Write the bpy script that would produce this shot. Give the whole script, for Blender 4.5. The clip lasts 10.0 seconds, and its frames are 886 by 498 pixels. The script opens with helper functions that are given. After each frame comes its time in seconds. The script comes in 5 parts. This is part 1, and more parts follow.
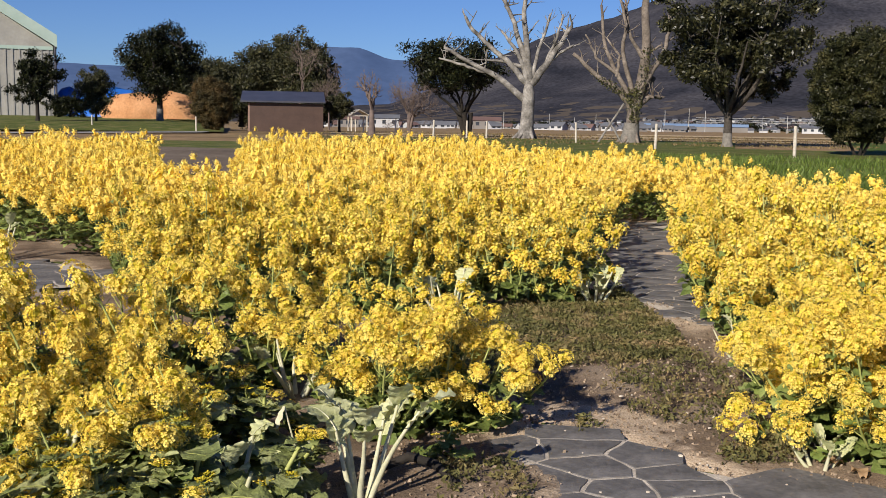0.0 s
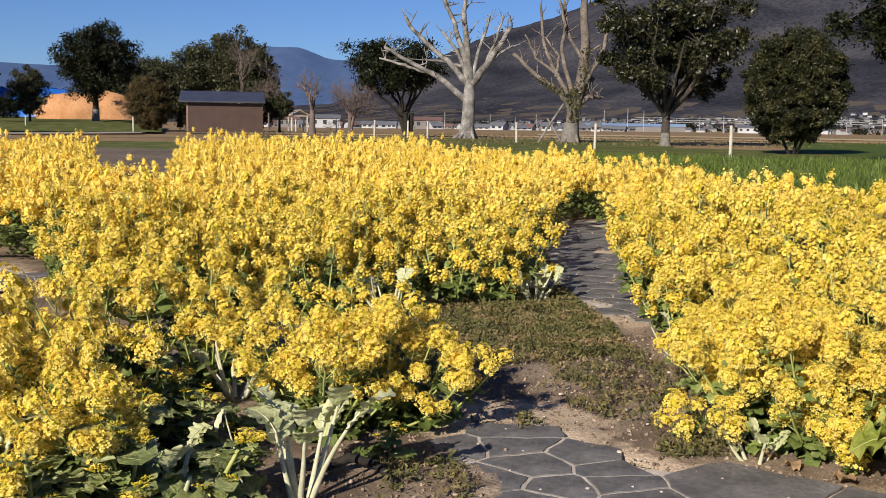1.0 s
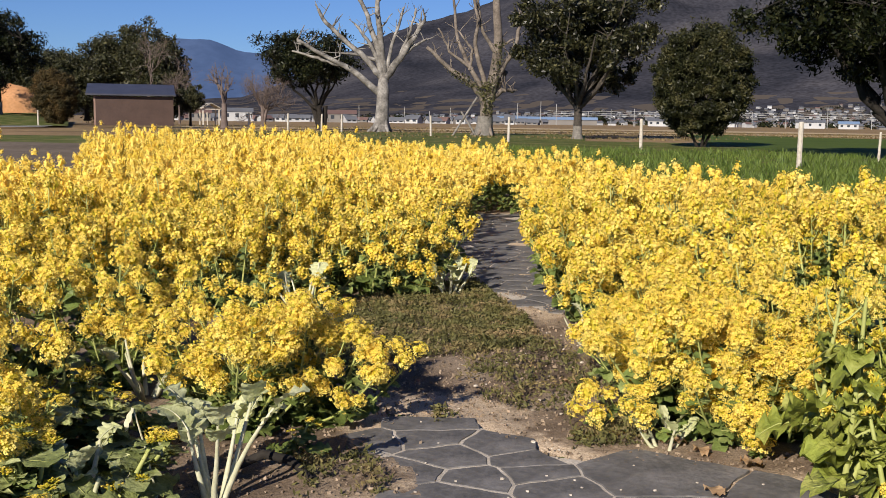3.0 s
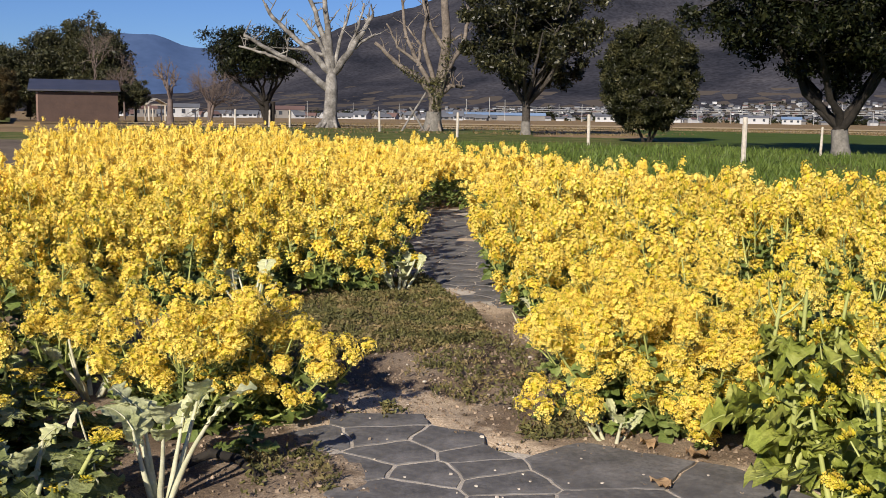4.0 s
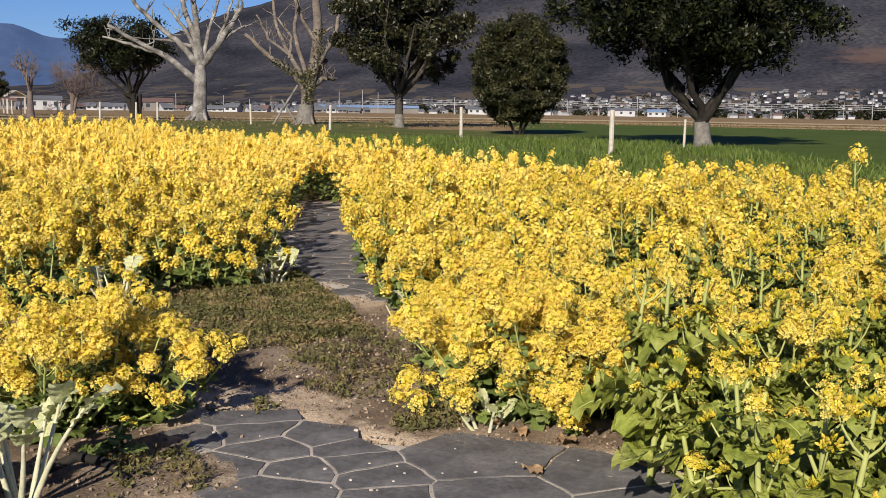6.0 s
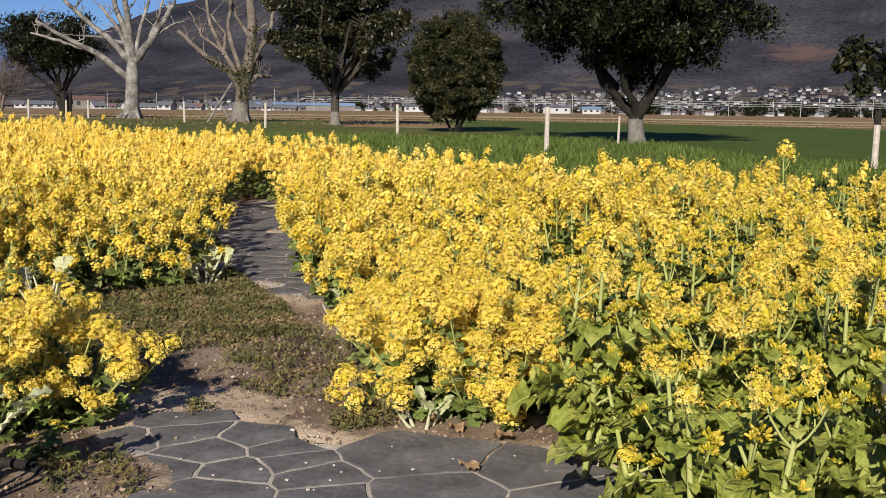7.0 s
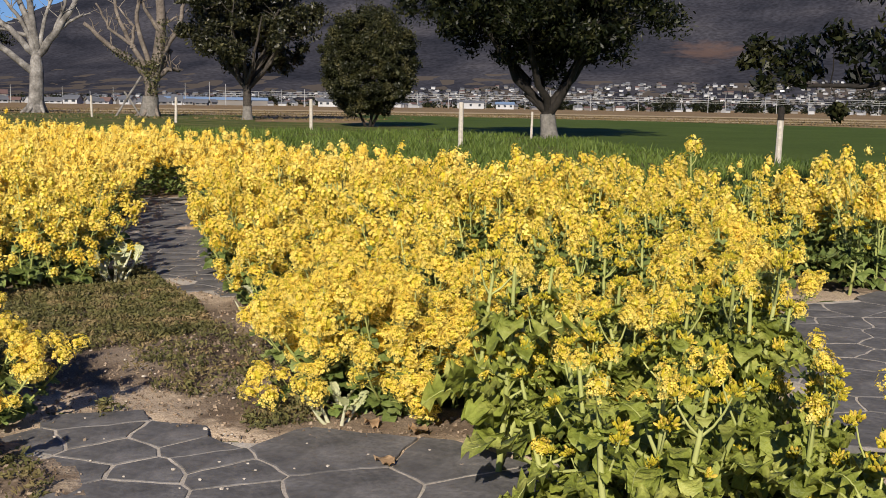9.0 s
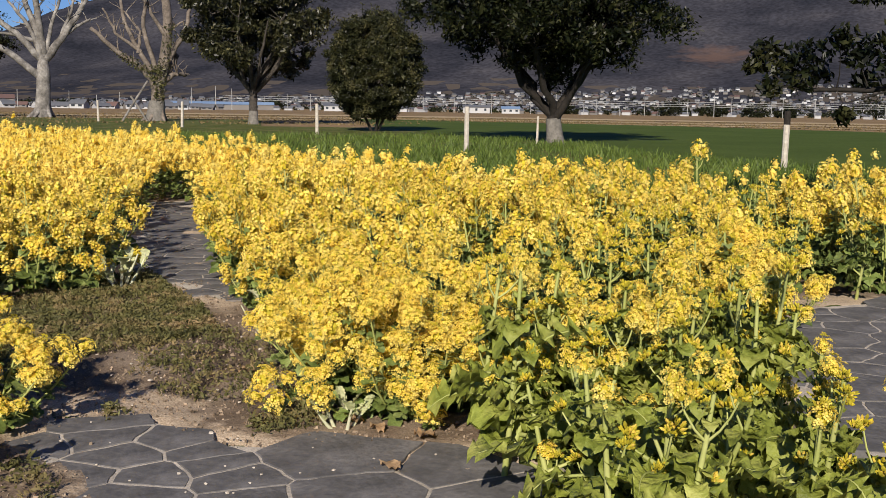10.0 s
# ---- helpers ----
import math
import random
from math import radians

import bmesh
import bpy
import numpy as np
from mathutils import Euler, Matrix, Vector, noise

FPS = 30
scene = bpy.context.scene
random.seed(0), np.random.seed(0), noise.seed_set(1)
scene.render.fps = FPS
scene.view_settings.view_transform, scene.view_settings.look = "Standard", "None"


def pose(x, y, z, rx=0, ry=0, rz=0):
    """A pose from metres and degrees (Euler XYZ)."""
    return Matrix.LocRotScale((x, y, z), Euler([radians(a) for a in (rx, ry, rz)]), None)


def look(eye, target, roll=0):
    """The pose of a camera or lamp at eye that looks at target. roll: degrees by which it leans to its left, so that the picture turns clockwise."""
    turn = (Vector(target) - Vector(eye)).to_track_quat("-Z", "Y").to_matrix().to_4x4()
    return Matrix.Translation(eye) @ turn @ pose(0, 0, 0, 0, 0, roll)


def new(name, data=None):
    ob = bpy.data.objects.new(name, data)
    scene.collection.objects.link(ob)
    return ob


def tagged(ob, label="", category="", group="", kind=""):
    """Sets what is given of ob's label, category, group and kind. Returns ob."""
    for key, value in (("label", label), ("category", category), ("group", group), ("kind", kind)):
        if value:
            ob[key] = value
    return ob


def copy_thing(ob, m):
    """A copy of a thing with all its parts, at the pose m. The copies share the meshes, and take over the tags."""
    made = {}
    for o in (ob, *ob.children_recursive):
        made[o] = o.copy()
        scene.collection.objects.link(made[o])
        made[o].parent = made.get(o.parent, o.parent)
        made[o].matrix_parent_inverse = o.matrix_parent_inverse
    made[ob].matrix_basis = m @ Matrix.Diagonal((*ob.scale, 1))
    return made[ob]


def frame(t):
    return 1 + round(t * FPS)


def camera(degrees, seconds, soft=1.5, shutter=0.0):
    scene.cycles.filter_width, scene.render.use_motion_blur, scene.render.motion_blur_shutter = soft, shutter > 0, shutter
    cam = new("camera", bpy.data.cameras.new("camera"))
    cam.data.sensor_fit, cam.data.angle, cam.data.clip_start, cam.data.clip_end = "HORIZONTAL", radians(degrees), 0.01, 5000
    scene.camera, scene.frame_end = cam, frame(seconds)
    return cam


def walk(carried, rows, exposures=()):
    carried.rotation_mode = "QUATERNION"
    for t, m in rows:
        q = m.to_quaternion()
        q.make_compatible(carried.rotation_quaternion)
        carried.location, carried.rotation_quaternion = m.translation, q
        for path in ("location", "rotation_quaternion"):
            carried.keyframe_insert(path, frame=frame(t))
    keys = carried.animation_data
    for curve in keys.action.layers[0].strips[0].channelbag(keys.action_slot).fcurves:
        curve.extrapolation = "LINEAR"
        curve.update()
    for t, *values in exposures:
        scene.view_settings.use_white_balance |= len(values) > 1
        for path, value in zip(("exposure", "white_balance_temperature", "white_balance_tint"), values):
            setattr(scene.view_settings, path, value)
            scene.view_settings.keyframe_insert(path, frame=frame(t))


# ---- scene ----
# camera and its walk: a hand-held pan from one standing place
cam = camera(44.64, 10.0, soft=0.85)
ROWS = [
    (0.0, 0.000, 0.000, 1.350, 0.000, -6.839, 0.859),
    (0.5, 0.008, -0.004, 1.351, -1.713, -6.791, 0.840),
    (1.0, 0.010, -0.006, 1.351, -3.098, -6.794, 0.796),
    (1.5, 0.013, -0.004, 1.351, -4.395, -6.860, 0.755),
    (2.0, 0.012, -0.002, 1.350, -5.166, -6.937, 0.776),
    (3.5, 0.023, -0.009, 1.352, -9.000, -7.174, 0.767),
    (4.0, 0.027, -0.008, 1.352, -10.304, -7.271, 0.752),
    (4.5, 0.033, -0.007, 1.351, -12.030, -7.348, 0.755),
    (5.0, 0.035, -0.007, 1.351, -13.929, -7.414, 0.770),
    (6.5, 0.048, -0.008, 1.352, -18.514, -7.624, 0.749),
    (7.0, 0.052, -0.011, 1.352, -20.317, -7.660, 0.718),
    (7.5, 0.055, -0.015, 1.354, -22.150, -7.714, 0.802),
    (8.0, 0.056, -0.018, 1.354, -23.810, -7.748, 0.881),
    (8.5, 0.056, -0.021, 1.353, -25.273, -7.791, 0.967),
    (9.0, 0.055, -0.019, 1.354, -24.859, -7.860, 0.891),
    (9.5, 0.055, -0.018, 1.355, -24.682, -7.729, 0.850),
    (10.0, 0.055, -0.018, 1.353, -24.548, -7.632, 0.857),
]


def eye_pose(x, y, z, yaw, pitch, roll):
    a, e = radians(yaw), radians(pitch)
    way = Vector((-math.sin(a) * math.cos(e), math.cos(a) * math.cos(e), math.sin(e)))
    return look(Vector((x, y, z)), Vector((x, y, z)) + way, roll)


walk(cam, [(t, eye_pose(*row)) for t, *row in ROWS], [(0.0, -0.04), (4.0, -0.04), (6.5, -0.10), (8.0, -0.17), (10.0, -0.19)])

# world and sun: a clear winter day, the sun low behind the camera's left shoulder
SUN_AZ, SUN_EL = 212.0, 27.0
world = bpy.data.worlds.new("world")
scene.world = world
world.use_nodes = True
wn = world.node_tree
wn.nodes.clear()
sky = wn.nodes.new("ShaderNodeTexSky")
sky.sky_type = "NISHITA"
sky.sun_disc = False
sky.sun_elevation, sky.sun_rotation = radians(SUN_EL), radians(SUN_AZ)
sky.altitude = 1500
sky.air_density, sky.dust_density, sky.ozone_density = 1.0, 0.0, 1.5
bg = wn.nodes.new("ShaderNodeBackground")
bg.inputs["Strength"].default_value = 0.054
wout = wn.nodes.new("ShaderNodeOutputWorld")
deep = wn.nodes.new("ShaderNodeVectorMath")
deep.operation = "MULTIPLY"
deep.inputs[1].default_value = (0.66, 0.95, 1.62)
wn.links.new(sky.outputs[0], deep.inputs[0])
wn.links.new(deep.outputs[0], bg.inputs["Color"])
wn.links.new(bg.outputs[0], wout.inputs["Surface"])

sun = new("sun", bpy.data.lights.new("sun", "SUN"))
sun.data.energy, sun.data.angle, sun.data.color = 6.4, radians(0.53), (1.0, 0.91, 0.78)
SUN_DIR = Vector((math.sin(radians(SUN_AZ)) * math.cos(radians(SUN_EL)), math.cos(radians(SUN_AZ)) * math.cos(radians(SUN_EL)), math.sin(radians(SUN_EL))))
sun.matrix_world = look(SUN_DIR * 50, (0, 0, 0))

# ---- materials ----


def material(name, colours, rough=0.7, scale=4.0, bump=0.0, bump_scale=40.0, leaf=0.0, metal=0.0, island=0.0, detail=6.0, fine=0.0, fine_scale=90.0, spec=0.4, stops=None, glow=None, stretch=None):
    """Noise-driven colour ramp, fine grain, bump; leaf: share of light let through; island: change of brightness from piece to piece."""
    m = bpy.data.materials.new(name)
    m.use_nodes = True
    nt = m.node_tree
    b = nt.nodes["Principled BSDF"]
    out = nt.nodes["Material Output"]
    coord = nt.nodes.new("ShaderNodeTexCoord")
    n = nt.nodes.new("ShaderNodeTexNoise")
    n.inputs["Scale"].default_value, n.inputs["Detail"].default_value = scale, detail
    nt.links.new(coord.outputs["Object"], n.inputs["Vector"])
    vec = coord.outputs["Object"]
    if stretch:
        mp = nt.nodes.new("ShaderNodeMapping")
        mp.inputs["Scale"].default_value, mp.inputs["Rotation"].default_value = stretch, (0, 0, radians(30))
        nt.links.new(vec, mp.inputs["Vector"])
        vec = mp.outputs[0]
        nt.links.new(vec, n.inputs["Vector"])
    ramp = nt.nodes.new("ShaderNodeValToRGB")
    ramp.color_ramp.elements[0].position, ramp.color_ramp.elements[1].position = 0.3, 0.7
    cols = [(*c, 1.0) for c in colours]
    while len(ramp.color_ramp.elements) < len(cols):
        ramp.color_ramp.elements.new(0.5)
    for k, c in enumerate(cols):
        ramp.color_ramp.elements[k].position = stops[k] if stops else 0.3 + 0.4 * k / max(1, len(cols) - 1)
        ramp.color_ramp.elements[k].color = c
    nt.links.new(n.outputs["Fac"], ramp.inputs["Fac"])
    colour = ramp.outputs["Color"]
    if fine:
        n2 = nt.nodes.new("ShaderNodeTexNoise")
        n2.inputs["Scale"].default_value, n2.inputs["Detail"].default_value = fine_scale, 3.0
        nt.links.new(vec, n2.inputs["Vector"])
        mr = nt.nodes.new("ShaderNodeMapRange")
        mr.inputs["From Min"].default_value, mr.inputs["From Max"].default_value = 0.3, 0.7
        mr.inputs["To Min"].default_value, mr.inputs["To Max"].default_value = 1.0 - fine, 1.0 + fine
        nt.links.new(n2.outputs["Fac"], mr.inputs["Value"])
        mul = nt.nodes.new("ShaderNodeVectorMath")
        mul.operation = "SCALE"
        nt.links.new(colour, mul.inputs[0])
        nt.links.new(mr.outputs[0], mul.inputs["Scale"])
        colour = mul.outputs[0]
    if island:
        geo = nt.nodes.new("ShaderNodeNewGeometry")
        mr = nt.nodes.new("ShaderNodeMapRange")
        mr.inputs["To Min"].default_value, mr.inputs["To Max"].default_value = 1.0 - island, 1.0 + island
        nt.links.new(geo.outputs["Random Per Island"], mr.inputs["Value"])
        mul = nt.nodes.new("ShaderNodeVectorMath")
        mul.operation = "SCALE"
        nt.links.new(colour, mul.inputs[0])
        nt.links.new(mr.outputs[0], mul.inputs["Scale"])
        colour = mul.outputs[0]
    nt.links.new(colour, b.inputs["Base Color"])
    b.inputs["Roughness"].default_value, b.inputs["Metallic"].default_value = rough, metal
    b.inputs["Specular IOR Level"].default_value = spec
    if glow:
        b.inputs["Emission Color"].default_value, b.inputs["Emission Strength"].default_value = (*glow[0], 1.0), glow[1]
    if bump:
        n3 = nt.nodes.new("ShaderNodeTexNoise")
        n3.inputs["Scale"].default_value, n3.inputs["Detail"].default_value = bump_scale, 5.0
        nt.links.new(coord.outputs["Object"], n3.inputs["Vector"])
        bm = nt.nodes.new("ShaderNodeBump")
        bm.inputs["Strength"].default_value, bm.inputs["Distance"].default_value = bump, 0.02
        nt.links.new(n3.outputs["Fac"], bm.inputs["Height"])
        nt.links.new(bm.outputs[0], b.inputs["Normal"])
    if leaf:
        tr = nt.nodes.new("ShaderNodeBsdfTranslucent")
        nt.links.new(colour, tr.inputs["Color"])
        mix = nt.nodes.new("ShaderNodeMixShader")
        mix.inputs[0].default_value = leaf
        nt.links.new(b.outputs[0], mix.inputs[1])
        nt.links.new(tr.outputs[0], mix.inputs[2])
        nt.links.new(mix.outputs[0], out.inputs["Surface"])
    return m


PETAL = material("petal", [(0.885, 0.625, 0.06), (0.975, 0.81, 0.23)], 0.6, 5.0, leaf=0.3, island=0.20, spec=0.2)
BUD = material("bud", [(0.34, 0.31, 0.03), (0.66, 0.52, 0.04)], 0.6, 30.0, leaf=0.15, island=0.25, spec=0.2)
STEM = material("stem", [(0.26, 0.30, 0.07), (0.46, 0.47, 0.18)], 0.5, 6.0, leaf=0.0, island=0.15, spec=0.12)
LEAF = material("rape_leaf", [(0.07, 0.10, 0.022), (0.15, 0.195, 0.048), (0.28, 0.325, 0.11)], 0.5, 7.0, bump=0.25, bump_scale=60, leaf=0.10, island=0.25, fine=0.15, spec=0.35)
BIG_LEAF = material("broad_leaf", [(0.135, 0.168, 0.022), (0.285, 0.32, 0.055), (0.46, 0.46, 0.12)], 0.5, 9.0, bump=0.6, bump_scale=55, leaf=0.22, island=0.25, fine=0.12, fine_scale=40, spec=0.4)
GREY_LEAF = material("grey_green_leaf", [(0.13, 0.155, 0.05), (0.26, 0.295, 0.105), (0.44, 0.455, 0.22)], 0.55, 8.0, bump=0.5, bump_scale=55, leaf=0.15, island=0.25, fine=0.15, spec=0.3)
PALE_LEAF = material("pale_leaf", [(0.40, 0.43, 0.19), (0.66, 0.66, 0.40)], 0.6, 9.0, bump=0.4, bump_scale=50, leaf=0.2, fine=0.15)
PALE_STEM = material("pale_stalk", [(0.44, 0.44, 0.27), (0.66, 0.64, 0.48)], 0.5, 12.0, bump=0.1, fine=0.1)
DRY_LEAF = material("dry_leaf", [(0.30, 0.18, 0.09), (0.55, 0.38, 0.22)], 0.8, 14.0, bump=0.4, leaf=0.15, island=0.25)
SOIL = material("soil", [(0.09, 0.064, 0.044), (0.20, 0.147, 0.104), (0.36, 0.28, 0.20)], 0.95, 2.6, bump=0.35, bump_scale=50, fine=0.4, fine_scale=150, spec=0.1)
nt = SOIL.node_tree
mask = nt.nodes.new("ShaderNodeAttribute")
mask.attribute_name = "sand"
grain = nt.nodes.new("ShaderNodeTexNoise")
grain.inputs["Scale"].default_value, grain.inputs["Detail"].default_value = 11.0, 8.0
where = nt.nodes.new("ShaderNodeTexCoord")
nt.links.new(where.outputs["Object"], grain.inputs["Vector"])
both = nt.nodes.new("ShaderNodeMath")
both.operation = "ADD"
nt.links.new(mask.outputs["Fac"], both.inputs[0])
nt.links.new(grain.outputs["Fac"], both.inputs[1])
edge = nt.nodes.new("ShaderNodeMapRange")
edge.inputs["From Min"].default_value, edge.inputs["From Max"].default_value = 0.85, 1.15
nt.links.new(both.outputs[0], edge.inputs["Value"])
speck = nt.nodes.new("ShaderNodeTexNoise")
speck.inputs["Scale"].default_value, speck.inputs["Detail"].default_value = 140.0, 2.0
nt.links.new(where.outputs["Object"], speck.inputs["Vector"])
sandy = nt.nodes.new("ShaderNodeValToRGB")
sandy.color_ramp.elements[0].position, sandy.color_ramp.elements[0].color = 0.3, (0.30, 0.215, 0.145, 1)
sandy.color_ramp.elements[1].position, sandy.color_ramp.elements[1].color = 0.7, (0.66, 0.53, 0.39, 1)
nt.links.new(speck.outputs["Fac"], sandy.inputs["Fac"])
mixed = nt.nodes.new("ShaderNodeMix")
mixed.data_type = "RGBA"
base_in = nt.nodes["Principled BSDF"].inputs["Base Color"]
nt.links.new(edge.outputs[0], mixed.inputs["Factor"])
nt.links.new(base_in.links[0].from_socket, mixed.inputs[6])
nt.links.new(sandy.outputs["Color"], mixed.inputs[7])
nt.links.new(mixed.outputs[2], base_in)
WEED = material("weed", [(0.06, 0.062, 0.02), (0.14, 0.13, 0.042), (0.30, 0.21, 0.105)], 0.7, 5.0, leaf=0.15, island=0.35)
SLATE = material("slate", [(0.085, 0.081, 0.080), (0.20, 0.188, 0.182)], 0.8, 4.0, bump=0.3, bump_scale=22, fine=0.2, fine_scale=45, island=0.0)
MORTAR = material("mortar", [(0.38, 0.33, 0.27), (0.62, 0.55, 0.47)], 0.9, 8.0, bump=0.15, bump_scale=40, fine=0.3, fine_scale=120)
PEBBLE = material("pebble", [(0.24, 0.20, 0.16), (0.60, 0.54, 0.46)], 0.85, 20.0, island=0.4)
LAWN = material("lawn", [(0.06, 0.080, 0.020), (0.11, 0.128, 0.034), (0.20, 0.17, 0.072)], 0.9, 0.8, bump=0.8, bump_scale=25, fine=0.35, fine_scale=18, spec=0.1)
BLADE = material("grass_blade", [(0.05, 0.092, 0.012), (0.16, 0.21, 0.038)], 0.6, 2.0, leaf=0.2, island=0.35)
CROP = material("green_crop", [(0.062, 0.094, 0.016), (0.090, 0.126, 0.025)], 0.85, 0.25, bump=0.5, bump_scale=12, fine=0.2, fine_scale=6, spec=0.1)
FIELD = material("dry_field", [(0.16, 0.115, 0.058), (0.30, 0.20, 0.11), (0.20, 0.165, 0.07)], 0.95, 0.10, bump=0.5, bump_scale=3, fine=0.25, fine_scale=1.2, spec=0.1)
STRAW = material("straw", [(0.42, 0.31, 0.18), (0.55, 0.43, 0.27)], 0.95, 0.2, fine=0.2, fine_scale=2.0, spec=0.1)
STUBBLE = material("dry_grass", [(0.10, 0.085, 0.032), (0.24, 0.165, 0.08)], 0.9, 0.3, leaf=0.1, island=0.4)
DIRT = material("bare_dirt", [(0.13, 0.10, 0.075), (0.20, 0.16, 0.12)], 0.95, 0.3, fine=0.25, fine_scale=3.0, spec=0.1)
ROAD = material("concrete_road", [(0.28, 0.27, 0.25), (0.36, 0.35, 0.33)], 0.9, 0.5, fine=0.15, fine_scale=5.0)
# near black: the crowns' shade on trunks and limbs is put into the colour
BARK = material("bark", [(0.012, 0.010, 0.008), (0.030, 0.024, 0.019)], 0.9, 6.0, bump=0.8, bump_scale=18, fine=0.3, fine_scale=20)
DEAD_WOOD = material("dead_wood", [(0.06, 0.054, 0.046), (0.20, 0.183, 0.165), (0.35, 0.328, 0.30)], 0.85, 1.6, bump=0.6, bump_scale=9, fine=0.25, fine_scale=7)
LIMEWASH = material("limewash", [(0.13, 0.12, 0.105), (0.23, 0.21, 0.185)], 0.9, 5.0, bump=0.4, bump_scale=14, fine=0.2, fine_scale=12)
# near-black leaf colour carries the crown's self-shade, its pale leaves the glints
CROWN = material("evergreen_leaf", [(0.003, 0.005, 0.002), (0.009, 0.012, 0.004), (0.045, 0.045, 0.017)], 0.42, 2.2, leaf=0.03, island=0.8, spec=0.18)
LOOSE = material("glossy_leaf", [(0.006, 0.008, 0.003), (0.022, 0.023, 0.009), (0.10, 0.092, 0.042)], 0.38, 2.2, leaf=0.05, island=0.8, spec=0.3)
BROWN_BARK = material("brown_bark", [(0.03, 0.025, 0.02), (0.085, 0.072, 0.06)], 0.9, 6.0, bump=0.8, bump_scale=18, fine=0.3, fine_scale=20)
CROWN_WARM = material("cypress_leaf", [(0.018, 0.020, 0.006), (0.065, 0.045, 0.012), (0.12, 0.07, 0.02)], 0.7, 0.9, leaf=0.1, island=0.4)
CLIPPED = material("bush_leaf", [(0.008, 0.010, 0.004), (0.027, 0.029, 0.010), (0.095, 0.086, 0.036)], 0.45, 1.5, leaf=0.06, island=0.6, spec=0.25)
CROWN_PALE = material("clipped_leaf", [(0.012, 0.016, 0.006), (0.036, 0.038, 0.014), (0.105, 0.095, 0.040)], 0.5, 1.5, leaf=0.12, island=0.5)
TWIG = material("twig", [(0.10, 0.075, 0.065), (0.17, 0.13, 0.115)], 0.9, 3.0, island=0.2)
POST = material("post_wood", [(0.42, 0.37, 0.30), (0.60, 0.55, 0.47)], 0.85, 9.0, bump=0.4, bump_scale=30, fine=0.2)
SHED_WALL = material("shed_cladding", [(0.058, 0.034, 0.026), (0.078, 0.046, 0.035)], 0.55, 1.0, fine=0.08, fine_scale=6)
SHED_SIDE = material("shed_side_wall", [(0.22, 0.14, 0.11), (0.26, 0.17, 0.13)], 0.6, 1.0)
SHED_ROOF = material("shed_roof", [(0.06, 0.06, 0.075), (0.09, 0.09, 0.11)], 0.4, 0.8, metal=0.3, fine=0.1, fine_scale=4)
HALL_WALL = material("hall_cladding", [(0.27, 0.26, 0.24), (0.36, 0.35, 0.32)], 0.6, 0.4, fine=0.06, fine_scale=3)
HALL_ROOF = material("hall_trim", [(0.32, 0.42, 0.37), (0.40, 0.50, 0.45)], 0.5, 0.5)
TARP = material("blue_tarpaulin", [(0.015, 0.10, 0.42), (0.03, 0.18, 0.62)], 0.45, 0.8, bump=0.6, bump_scale=2)
PILE = material("clay_pile", [(0.42, 0.20, 0.085), (0.55, 0.29, 0.14)], 0.95, 0.5, bump=0.5, bump_scale=4, fine=0.12, fine_scale=4)
# the woodland colour leans blue to stand in for distance haze
WOODLAND = material("bare_woodland", [(0.023, 0.025, 0.034), (0.045, 0.045, 0.056), (0.074, 0.071, 0.080)], 1.0, 0.006, bump=0.6, bump_scale=0.05, fine=0.32, fine_scale=0.11, spec=0.0, detail=9)
# distance haze put into the ridge: blue base colour and a blue glow
RIDGE = material("ridge_haze", [(0.030, 0.045, 0.085), (0.045, 0.065, 0.115)], 1.0, 0.004, fine=0.2, fine_scale=0.02, spec=0.0, glow=((0.045, 0.075, 0.16), 1.0))
WALL_WHITE = material("house_wall", [(0.22, 0.22, 0.23), (0.54, 0.54, 0.54)], 0.8, 0.02, island=0.5)
WALL_BEIGE = material("house_wall_beige", [(0.12, 0.11, 0.105), (0.24, 0.22, 0.20)], 0.8, 0.02, island=0.2)
ROOF_GREY = material("house_roof", [(0.09, 0.095, 0.11), (0.16, 0.165, 0.18)], 0.6, 0.08, island=0.3)
ROOF_RED = material("house_roof_red", [(0.13, 0.08, 0.07), (0.18, 0.11, 0.095)], 0.7, 0.08)
ROOF_BLUE = material("works_roof", [(0.16, 0.24, 0.38), (0.22, 0.31, 0.46)], 0.5, 0.05)
GLASS_DARK = material("window_pane", [(0.03, 0.035, 0.045), (0.05, 0.055, 0.065)], 0.15, 1.0, spec=0.6)
CLOD = material("soil_clod", [(0.14, 0.10, 0.068), (0.36, 0.28, 0.205)], 0.95, 30.0, island=0.5, spec=0.05)
POLE = material("concrete_pole", [(0.32, 0.32, 0.31), (0.42, 0.42, 0.41)], 0.8, 1.0)

# ---- mesh helpers ----


def mesh_of(name, verts, quads, mats, index=None, smooth=False):
    """A mesh from arrays of corners and of four-cornered faces."""
    v, q = np.asarray(verts, np.float32).reshape(-1, 3), np.asarray(quads, np.int32).reshape(-1, 4)
    me = bpy.data.meshes.new(name)
    me.vertices.add(len(v))
    me.vertices.foreach_set("co", v.ravel())
    me.loops.add(q.size)
    me.loops.foreach_set("vertex_index", q.ravel())
    me.polygons.add(len(q))
    me.polygons.foreach_set("loop_start", np.arange(0, q.size, 4, dtype=np.int32))
    if index is not None:
        me.polygons.foreach_set("material_index", np.asarray(index, np.int32))
    me.polygons.foreach_set("use_smooth", np.full(len(q), smooth))
    for m in mats if isinstance(mats, (list, tuple)) else [mats]:
        me.materials.append(m)
    me.update(calc_edges=True)
    me.validate()
    return me


